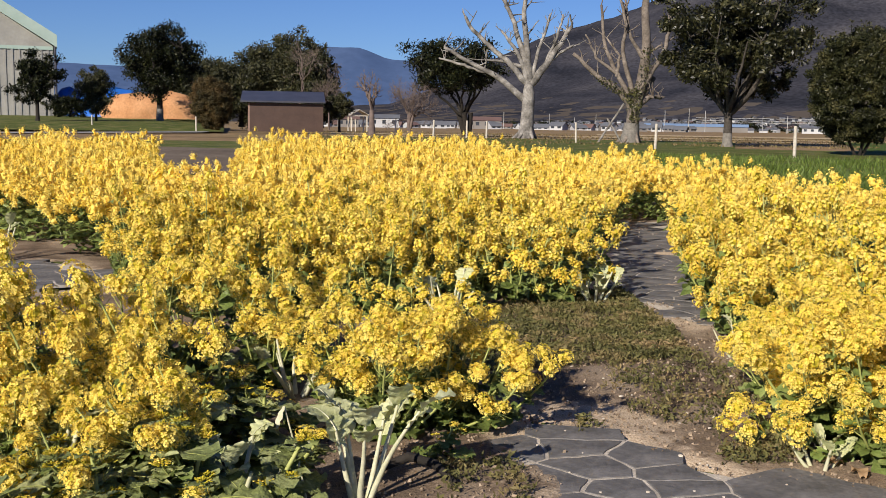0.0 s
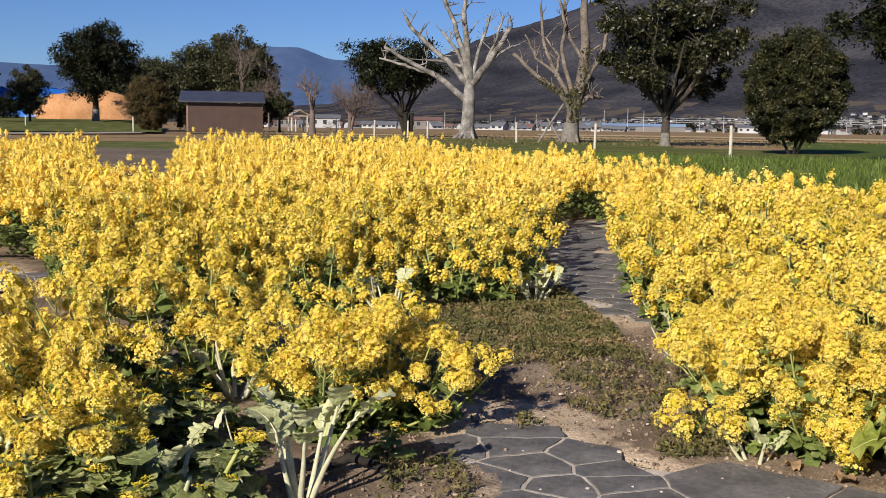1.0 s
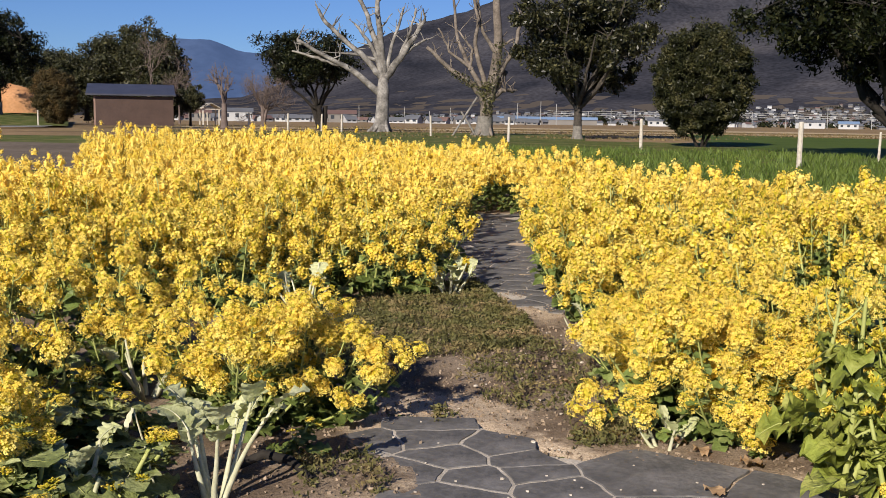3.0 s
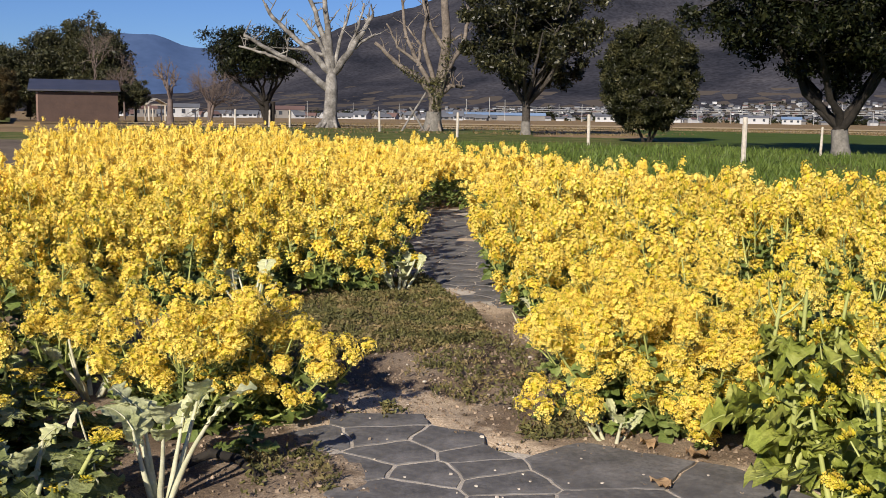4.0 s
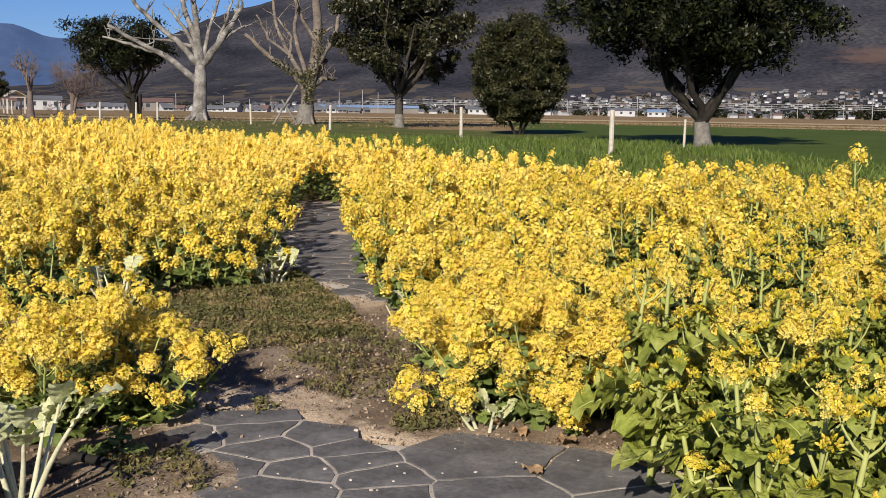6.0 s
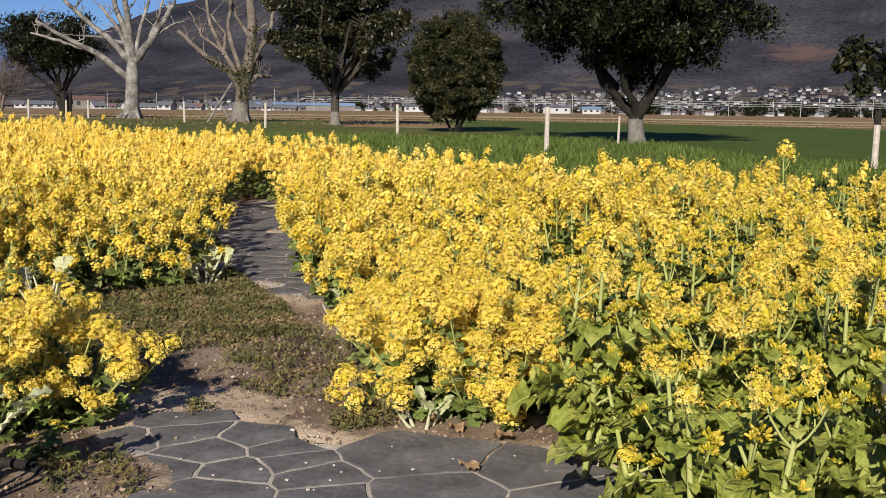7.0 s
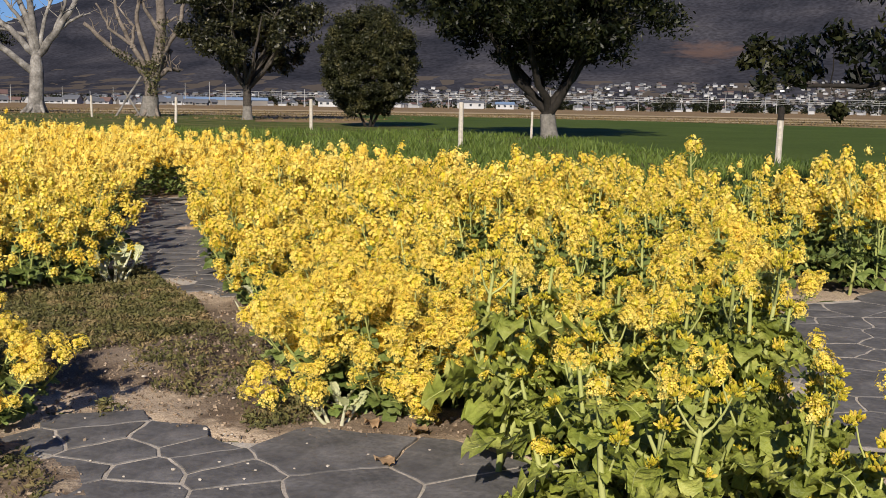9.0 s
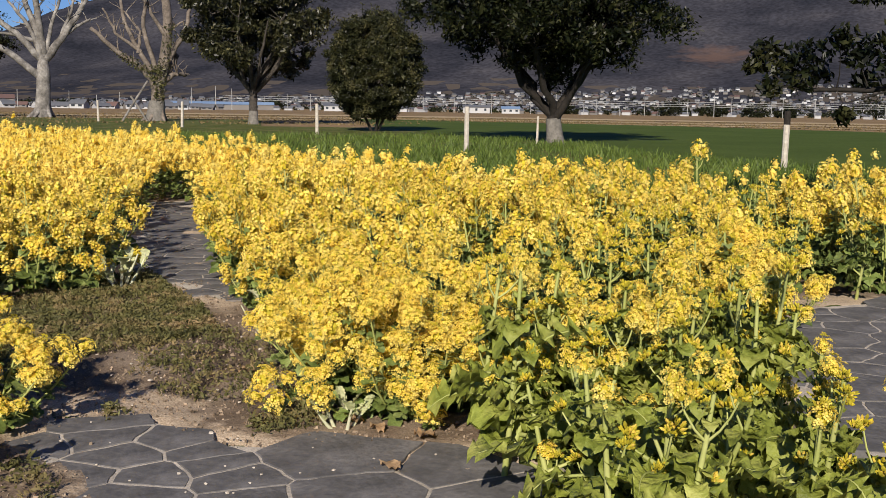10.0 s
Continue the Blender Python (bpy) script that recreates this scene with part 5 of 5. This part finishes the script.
# pale terraced fields on its lowest slopes
split = nt.nodes.new("ShaderNodeSeparateXYZ")
nt.links.new(where.outputs["Object"], split.inputs[0])
low = nt.nodes.new("ShaderNodeMapRange")
low.inputs["From Min"].default_value, low.inputs["From Max"].default_value = 18.0, 52.0
low.inputs["To Min"].default_value, low.inputs["To Max"].default_value = 0.22, 0.0
nt.links.new(split.outputs["Z"], low.inputs["Value"])
plots = nt.nodes.new("ShaderNodeTexVoronoi")
plots.inputs["Scale"].default_value = 0.028
nt.links.new(where.outputs["Object"], plots.inputs["Vector"])
tone = nt.nodes.new("ShaderNodeSeparateColor")
nt.links.new(plots.outputs["Color"], tone.inputs[0])
some = nt.nodes.new("ShaderNodeMath")
some.operation = "LESS_THAN"
nt.links.new(tone.outputs[0], some.inputs[0])
reach = nt.nodes.new("ShaderNodeMath")
reach.operation = "MULTIPLY"
reach.inputs[1].default_value = 1.5
nt.links.new(low.outputs[0], reach.inputs[0])
nt.links.new(reach.outputs[0], some.inputs[1])
fields = nt.nodes.new("ShaderNodeMix")
fields.data_type = "RGBA"
nt.links.new(some.outputs[0], fields.inputs["Factor"])
nt.links.new(base_in.links[0].from_socket, fields.inputs[6])
fields.inputs[7].default_value = (0.10, 0.084, 0.072, 1)
nt.links.new(fields.outputs[2], base_in)
# the ridge glows blue to stand in for haze
hill("backdrop_ridge", RIDGE_FORM, RIDGE, "far wooded ridge, blue and glowing in place of haze", 160, 12)

# ---- town ----
t_rng = np.random.default_rng(5)


def house(az, d, w, dep, h, roof_h, wall, roof, turn, z=0.0, windows=2):
    ob = thing("house", Matrix.Translation(polar(az, d, z - 0.03)) @ Matrix.Rotation(radians(turn), 4, "Z"), "small distant house with a gable roof", "house", "houses of the town")
    hp = Heap()
    hp.box((-w / 2, -dep / 2, -2), (w / 2, dep / 2, h))
    hp.add([(w / 2, -dep / 2, h), (w / 2, dep / 2, h), (w / 2, 0.1, h + roof_h * 0.98), (w / 2, -0.1, h + roof_h * 0.98)], [(0, 1, 2, 3)])
    hp.add([(-w / 2, -dep / 2, h), (-w / 2, dep / 2, h), (-w / 2, 0.1, h + roof_h * 0.98), (-w / 2, -0.1, h + roof_h * 0.98)], [(3, 2, 1, 0)])
    part("wall", hp, wall, ob)
    hp = Heap()
    e = 0.6
    hp.add([(-w / 2 - e, -dep / 2 - e, h - 0.2), (w / 2 + e, -dep / 2 - e, h - 0.2), (w / 2 + e, 0, h + roof_h), (-w / 2 - e, 0, h + roof_h), (w / 2 + e, dep / 2 + e, h - 0.2), (-w / 2 - e, dep / 2 + e, h - 0.2)], [(0, 1, 2, 3), (3, 2, 4, 5)])
    part("roof", hp, roof, ob)
    for k in range(windows):
        x = (k - (windows - 1) / 2) * w / max(windows, 1)
        hp = Heap()
        hp.box((x - 0.9, -dep / 2 - 0.04, h * 0.4), (x + 0.9, -dep / 2 + 0.02, h * 0.8))
        part("window", hp, GLASS_DARK, ob)
    return ob


ROOFS = (ROOF_GREY,) * 7 + (ROOF_RED,)
for k in range(170):
    az, d = t_rng.uniform(-7, 51), 950 + 600 * t_rng.random() ** 1.3
    house(az, d, t_rng.uniform(4, 9), t_rng.uniform(4, 6.5), t_rng.uniform(2.0, 3.6), t_rng.uniform(1.1, 2.0), (WALL_WHITE, WALL_BEIGE)[int(t_rng.random() < 0.5)], ROOFS[int(t_rng.integers(8))], t_rng.uniform(-50, 50) - az, plain(d), 0)
# the nearer rows behind the dry fields
for k in range(70):
    az, d = -6.5 + 19.5 * (k + t_rng.random()) / 70, t_rng.uniform(540, 900)
    house(az, d, t_rng.uniform(3.5, 8), t_rng.uniform(5, 7), t_rng.uniform(1.4, 2.6), t_rng.uniform(1.4, 2.4), (WALL_WHITE, WALL_BEIGE)[k % 2], ROOFS[int(t_rng.integers(8))], t_rng.uniform(-40, 40) - az, plain(d), 2)
# the houses beyond, past counting, up the foot of the mountain
hp, count = Heap(), 0
while count < 1500:
    az, d = t_rng.uniform(4, 52), 1500 + 900 * t_rng.random() ** 0.8
    z = max(plain(d), hill_height(az, d, MOUNTAIN))
    if math.degrees(math.atan2(z - 1.35, d)) > np.interp(az, [4, 14, 22, 28, 36, 44, 52], [-0.1, 0.2, 0.5, 0.75, 1.0, 1.25, 1.1]) - 0.12 * t_rng.random():
        continue
    count += 1
    w, dep, h, rh = t_rng.uniform(3.5, 9), t_rng.uniform(4, 7), t_rng.uniform(1.8, 3.6), t_rng.uniform(1.2, 2.4)
    a = radians(t_rng.uniform(-60, 60))
    c0, s0 = math.cos(a), math.sin(a)
    x0, y0 = polar(az, d)[:2]

    def there(pts):
        return [(x0 + x * c0 - y * s0, y0 + x * s0 + y * c0, z + q) for x, y, q in pts]

    hp.add(there([(-w / 2, -dep / 2, -4), (w / 2, -dep / 2, -4), (w / 2, dep / 2, -4), (-w / 2, dep / 2, -4), (-w / 2, -dep / 2, h), (w / 2, -dep / 2, h), (w / 2, dep / 2, h), (-w / 2, dep / 2, h)]), [(0, 1, 5, 4), (1, 2, 6, 5), (2, 3, 7, 6), (3, 0, 4, 7)], int(t_rng.random() < 0.5))
    hp.add(there([(-w / 2 - 0.5, -dep / 2 - 0.5, h), (w / 2 + 0.5, -dep / 2 - 0.5, h), (w / 2 + 0.5, 0, h + rh), (-w / 2 - 0.5, 0, h + rh), (w / 2 + 0.5, dep / 2 + 0.5, h), (-w / 2 - 0.5, dep / 2 + 0.5, h)]), [(0, 1, 2, 3), (3, 2, 4, 5)], 2 if t_rng.random() < 0.88 else 3)
ob = new("hillside_town", hp.mesh("hillside_town", [WALL_WHITE, WALL_BEIGE, ROOF_GREY, ROOF_RED]))
tagged(ob, "crowded small houses at the foot of the mountain", "town", kind="stuff")
for az, d, w, h, wall, roof in ((13.0, 800, 72, 4.0, WALL_BEIGE, ROOF_BLUE), (26.2, 900, 22, 5.0, WALL_WHITE, ROOF_GREY), (2.2, 560, 14, 4.6, WALL_BEIGE, ROOF_RED), (-3.2, 560, 15, 5.0, WALL_WHITE, ROOF_GREY), (-5.1, 520, 10, 4.0, WALL_BEIGE, ROOF_RED), (10.7, 1400, 30, 7, WALL_WHITE, ROOF_GREY), (18.7, 800, 14, 4.0, WALL_WHITE, ROOF_GREY), (28.0, 860, 14, 4.0, WALL_WHITE, ROOF_BLUE)):
    house(az, d, w, 9, h, 1.8, wall, roof, -az, plain(d), 3)
# poles along the town's edge
for k in range(34):
    az, d = 3 + k * 1.35 + t_rng.uniform(-0.5, 0.5), t_rng.uniform(600, 950)
    h = t_rng.uniform(8, 14)
    hp = Heap()
    hp.tube([(0, 0, 0), (0, 0, h * 0.5), (0, 0, h)], [0.22, 0.19, 0.15], 6)
    ob = new("utility_pole", hp.mesh("utility_pole", POLE))
    ob.matrix_world = Matrix.Translation(polar(az, d, plain(d)))
    tagged(ob, "grey concrete utility pole at the town's edge", "pole", "utility poles")
hp, cs, rs = Heap(), [], []
g_rng = np.random.default_rng(83)
while len(cs) < 1300:
    az, d = g_rng.uniform(3, 52), g_rng.uniform(1100, 2300)
    z = max(plain(d), hill_height(az, d, MOUNTAIN))
    if math.degrees(math.atan2(z - 1.35, d)) < np.interp(az, [4, 14, 22, 28, 36, 44, 52], [-0.1, 0.15, 0.45, 0.7, 0.95, 1.2, 1.05]):
        r = g_rng.uniform(2, 6)
        cs.append(np.array(polar(az, d, z + r * 0.5)))
        rs.append(r)
rng = np.random.default_rng(84)
leaf_cloud(hp, cs, rs, 14, 1.9)
ob = new("town_trees", hp.mesh("town_trees", CROWN))
tagged(ob, "dark garden trees between the distant houses", "trees", kind="stuff")
# overhead line before the town
for z, d in ((7.5, 700), (9.0, 705), (6.2, 690)):
    hp = Heap()
    hp.tube([tuple(polar(a, d, plain(d) + z + 0.25 * math.sin(a * 4))) for a in np.linspace(13, 52, 80)], np.full(80, 0.13), 4)
    ob = new("overhead_line", hp.mesh("overhead_line", POLE))
    tagged(ob, "pale overhead line strung before the town", "cable", "overhead lines")
# dark evergreen groves among the houses
rng = np.random.default_rng(81)
for az, d, r in ((36.2, 940, 17), (38.4, 930, 11), (40.6, 940, 14), (42.0, 940, 13), (46.2, 900, 20), (48.5, 900, 16), (15.5, 1200, 13), (5.5, 940, 9), (31, 1100, 12), (22.5, 1250, 12)):
    hp = Heap()
    cs = np.array([(rng.normal(0, r * 0.55), rng.normal(0, r * 0.3), abs(rng.normal(r * 0.35, r * 0.2))) for _ in range(26)])
    leaf_cloud(hp, cs, np.full(26, r * 0.28), 40, 1.2)
    ob = new("grove", hp.mesh("grove", CROWN))
    ob.matrix_world = Matrix.Translation(polar(az, d, plain(d)))
    tagged(ob, "dark evergreen grove among the houses", "grove", "groves in the town")

# ---- grass tufts, weeds, pebbles, dead leaves ----


def blades(name, spots, low, high, width, mat, label, category, lean=0.35, seed=1):
    """Many single blades."""
    r = np.random.default_rng(seed)
    p = np.asarray(spots, float)
    k = len(p)
    a = r.uniform(0, 6.28, k)
    h = r.uniform(low, high, k)
    s = np.stack([np.cos(a), np.sin(a), np.zeros(k)], 1) * (width * r.uniform(0.6, 1.3, k))[:, None]
    d = np.stack([r.normal(0, lean, k), r.normal(0, lean, k), np.ones(k)], 1) * h[:, None]
    v = np.stack([p - s, p + s, p + d * 0.6 + s * 0.7 + (0, 0, 0), p + d * 0.6 - s * 0.7, p + d + d * (0.15, 0.15, -0.05) + s * 0.1, p + d + d * (0.15, 0.15, -0.05) - s * 0.1], 1).reshape(-1, 3)
    i = np.arange(k)[:, None] * 6
    q = np.concatenate([i + (0, 1, 2, 3), i + (3, 2, 4, 5)], 0)
    ob = new(name, mesh_of(name, v, q, mat))
    return tagged(ob, label, category, kind="stuff")


g = np.random.default_rng(91)
spots = []
while len(spots) < 42000:
    az, d = g.uniform(-3, 52), g.uniform(10, 46)
    x, y = polar(az, d)[:2]
    if d > np.interp(az, [a for a, _ in BEHIND], [b for _, b in BEHIND]) + 0.2 and d < np.interp(az, [-3, 25, 31, 35, 40, 52], [70, 46, 41, 33, 28, 26]) and noise.noise((x * 0.55, y * 0.55, 2)) > g.uniform(-0.35, 0.30):
        spots.append((x, y, -0.02))
blades("lawn_grass", spots, 0.06, 0.27, 0.016, BLADE, "uneven tufts of long green grass", "grass", seed=2)

stubble = []
while len(stubble) < 16000:
    az, d = g.uniform(-7, 52), g.uniform(50, 150)
    x, y = polar(az, d)[:2]
    if d > np.interp(az, [-7, 20, 29, 45, 52], [52, 66, 90, 80, 70]) and noise.noise((x * 0.03, d * 0.12, 4)) > g.uniform(-0.3, 0.3):
        stubble.append((x, y, plain(d) + 0.02))
blades("dry_grass", stubble, 0.04, 0.15, 0.05, STUBBLE, "dry straw-coloured grass on the plain", "grass", seed=3)

WEEDS = [([(-0.5, 6.1), (-0.1, 7.2), (0.6, 7.8), (1.0, 8.2), (1.42, 8.5), (1.45, 7.6), (1.5, 6.9), (1.45, 6.2), (1.0, 5.9), (0.6, 5.7), (0.1, 5.6)], 15000), ([(0.75, 5.0), (0.9, 5.8), (1.5, 6.3), (1.65, 5.4), (1.6, 4.7), (1.2, 4.6)], 850), ([(0.60, 4.55), (0.78, 4.55), (0.74, 4.68), (0.62, 4.68)], 300), ([(0.0, 3.6), (0.34, 3.7), (0.3, 4.1), (0.0, 4.2)], 330), ([(1.1, 4.15), (1.45, 4.1), (1.5, 4.6), (1.2, 4.6)], 300)]
c = []
for poly, count in WEEDS:
    xs, ys = [p[0] for p in poly], [p[1] for p in poly]
    n = 0
    while n < count:
        x, y = g.uniform(min(xs), max(xs)), g.uniform(min(ys), max(ys))
        if in_poly(x, y, poly):
            n += 1
            if noise.noise((x * 3.2, y * 3.2, 8)) > g.uniform(-0.75, 0.3) * (1.0 if y > 5.7 else 0.7) + (0.0 if y > 5.7 else 0.08):
                c.append((x, y, 0.012 + 0.045 * g.random()))
rng = np.random.default_rng(92)
hp = Heap()
leaf_cloud(hp, c, np.full(len(c), 0.026), 5, 0.013, 0, 0.8)
ob = new("weeds", hp.mesh("weeds", WEED))
tagged(ob, "low creeping weeds on bare soil", "weeds", kind="stuff")


hp = Heap()
pts = []
while len(pts) < 6500:
    x, y = g.uniform(-0.6, 2.0), g.uniform(3.3, 8.0)
    if not in_poly(x, y, PATH_NEAR) or g.random() < 0.03:
        pts.append((x, y))
p = np.array([(x, y, 0.008 + 0.022 * noise.noise((x * 1.3, y * 1.3, 0)) + 0.012 * noise.noise((x * 4.5, y * 4.5, 3))) for x, y in pts])
r = (0.0025 + 0.005 * g.random(len(p)) ** 3)[:, None, None]
cube = np.array([(-1, -1, -1), (1, -1, -1), (1, 1, -1), (-1, 1, -1), (-0.7, -0.7, 0.8), (0.7, -0.7, 0.8), (0.7, 0.7, 0.8), (-0.7, 0.7, 0.8)])
v = p[:, None] + (cube[None] * g.uniform(0.6, 1.4, (len(p), 8, 1)) + g.normal(0, 0.45, (len(p), 8, 3))) * r
q = np.array([(4, 5, 6, 7), (0, 1, 5, 4), (1, 2, 6, 5), (2, 3, 7, 6), (3, 0, 4, 7)])
hp.add(v.reshape(-1, 3), (np.arange(len(p))[:, None, None] * 8 + q[None]).reshape(-1, 4))
ob = new("soil_crumbs", hp.mesh("soil_crumbs", CLOD))
tagged(ob, "loose crumbs of soil and grit", "soil", kind="stuff")


def stone(r, seed):
    s = np.random.default_rng(seed)
    bm = bmesh.new()
    bmesh.ops.create_icosphere(bm, subdivisions=1, radius=r)
    for v in bm.verts:
        v.co *= s.uniform(0.75, 1.15)
        v.co.z *= 0.6
    me = bpy.data.meshes.new("pebble")
    bm.to_mesh(me)
    bm.free()
    me.materials.append(PEBBLE)
    return me


STONES = [stone(0.009, 1), stone(0.013, 2), stone(0.022, 3), stone(0.006, 4)]
for k in range(110):
    x, y = g.uniform(0.3, 1.9), g.uniform(3.5, 6.6)
    ob = new("pebble", STONES[int(g.choice(4, p=[0.22, 0.05, 0.01, 0.72]))])
    ob.matrix_world = Matrix.Translation((x, y, 0.016)) @ Matrix.Rotation(g.uniform(0, 6.28), 4, "Z")
    tagged(ob, "small pale pebble on the soil", "pebble", "pebbles on the path")
for x, y, s in ((1.55, 4.15, 0.09), (1.62, 4.02, 0.07), (1.35, 5.15, 0.07), (1.15, 7.1, 0.06), (1.38, 6.9, 0.06), (0.65, 6.9, 0.06), (1.5, 3.55, 0.07), (0.3, 5.3, 0.06), (1.75, 3.85, 0.08), (2.2, 3.5, 0.09), (2.5, 3.9, 0.09), (2.0, 3.2, 0.08)):
    hp = Heap()
    s *= 0.65
    leaf_blade(hp, (-s, 0, 0.012), (1, 0, 0.25), s * 2, s * 0.7, 6, droop=0.3, wave=0.4)
    ob = new("dead_leaf", hp.mesh("dead_leaf", DRY_LEAF, True))
    ob.matrix_world = Matrix.Translation((x, y, 0.015)) @ Matrix.Rotation(g.uniform(0, 6.28), 4, "Z")
    tagged(ob, "curled dry brown leaf on the soil", "leaf", "dead leaves")

hp = Heap()
hp.tube([(-0.22, 3.98, 0.03), (-0.12, 4.0, 0.07), (-0.02, 3.95, 0.06), (0.06, 3.84, 0.02)], [0.016, 0.019, 0.018, 0.010], 8)
ob = new("rotten_stalk", hp.mesh("rotten_stalk", BARK, True))
tagged(ob, "dark rotten stalk lying on the soil", "stalk")
ob = thing("withered_stalk", Matrix.Translation((-0.56, 3.72, -0.01)) @ Matrix.Scale(0.72, 4), "thin stalk with a withered hanging leaf", "stalk")
hp = Heap()
hp.tube([(0.12, 0, 0), (0.07, 0, 0.25), (0.01, 0, 0.48)], [0.006, 0.005, 0.004], 6)
part("stalk", hp, PALE_STEM, ob)
hp = Heap()
leaf_blade(hp, (0.01, 0, 0.48), (-0.3, -0.2, -1.0), 0.11, 0.026, 8, droop=0.3, wave=0.15)
part("leaf", hp, PALE_STEM, ob, "withered pale leaf", smooth=True)

# ---- crazy paving, stone by stone ----


def clip(poly, n, c):
    """The part of a polygon where n.p <= c."""
    out = []
    for k in range(len(poly)):
        a, b = poly[k - 1], poly[k]
        da, db = a @ n - c, b @ n - c
        if (da <= 0) != (db <= 0):
            out.append(a + (b - a) * da / (da - db))
        if db <= 0:
            out.append(b)
    return out


def slab(poly, parent, zt):
    """One flat stone with a worn rim."""
    c = sum(poly) / len(poly)
    rim = []
    for k in range(len(poly)):
        a, b = poly[k - 1], poly[k]
        m = max(1, int(np.hypot(*(b - a)) / 0.05))
        for j in range(m):
            p = a + (b - a) * j / m
            rim.append(p + np.array([noise.noise((p[0] * 9, p[1] * 9, 1)), noise.noise((p[0] * 9, p[1] * 9, 7))]) * 0.02)
    bm = bmesh.new()
    low = [bm.verts.new((*(p - c), -0.03)) for p in rim]
    mid = [bm.verts.new((*(p - c), zt - 0.002)) for p in rim]
    top = [bm.verts.new((*((p - c) * 0.985), zt)) for p in rim]
    k = len(rim)
    for i in range(k):
        bm.faces.new((low[i - 1], low[i], mid[i], mid[i - 1]))
        bm.faces.new((mid[i - 1], mid[i], top[i], top[i - 1]))
    bm.faces.new(top)
    bmesh.ops.recalc_face_normals(bm, faces=bm.faces[:])
    me = bpy.data.meshes.new("slab")
    bm.to_mesh(me)
    bm.free()
    me.materials.append(SLATE)
    o = new("slab", me)
    o.parent = parent
    o.location = (*c, 0)
    return o


s_rng = np.random.default_rng(17)
for poly, lab in ((PATH_NEAR, "dark slate crazy paving with pale mortar joints"), (PATH_AHEAD, "dark slate crazy paving leading on between the beds"), (PATH_RIGHT, "dark slate crazy paving with pale mortar joints and sand"), (PATH_LEFT, "dark slate crazy paving behind the front bed")):
    pave = sheet("pavement", poly, 0.0105, MORTAR, lab, "paving")
    xs, ys = [p[0] for p in poly], [p[1] for p in poly]
    seeds = []
    size = []
    for k in range(4000):
        p = np.array([s_rng.uniform(min(xs) - 0.3, max(xs) + 0.3), s_rng.uniform(min(ys) - 0.3, max(ys) + 0.3)])
        gap = 0.50 if k < 25 else 0.34 if k < 90 else 0.19
        if all(np.hypot(*((p - q) * (0.8, 1.15))) > (gap + s) / 2 for q, s in zip(seeds, size)):
            seeds.append(p)
            size.append(gap)
    for i, p in enumerate(seeds):
        if edge_distance(*p, poly) > 0.05:
            continue
        cell = [p + np.array(o) for o in ((-0.6, -0.6), (0.6, -0.6), (0.6, 0.6), (-0.6, 0.6))]
        for j, q in enumerate(seeds):
            if j != i and np.hypot(*(q - p)) < 1.1:
                n = (q - p) / np.hypot(*(q - p))
                cell = clip(cell, n, n @ (p + q) / 2 + (size[i] ** 2 - size[j] ** 2) / 8 / np.hypot(*(q - p)) - 0.0045 - 0.005 * s_rng.random())
                if len(cell) < 3:
                    break
        if len(cell) >= 3:
            slab(cell, pave, 0.0135 + s_rng.uniform(-0.001, 0.002))
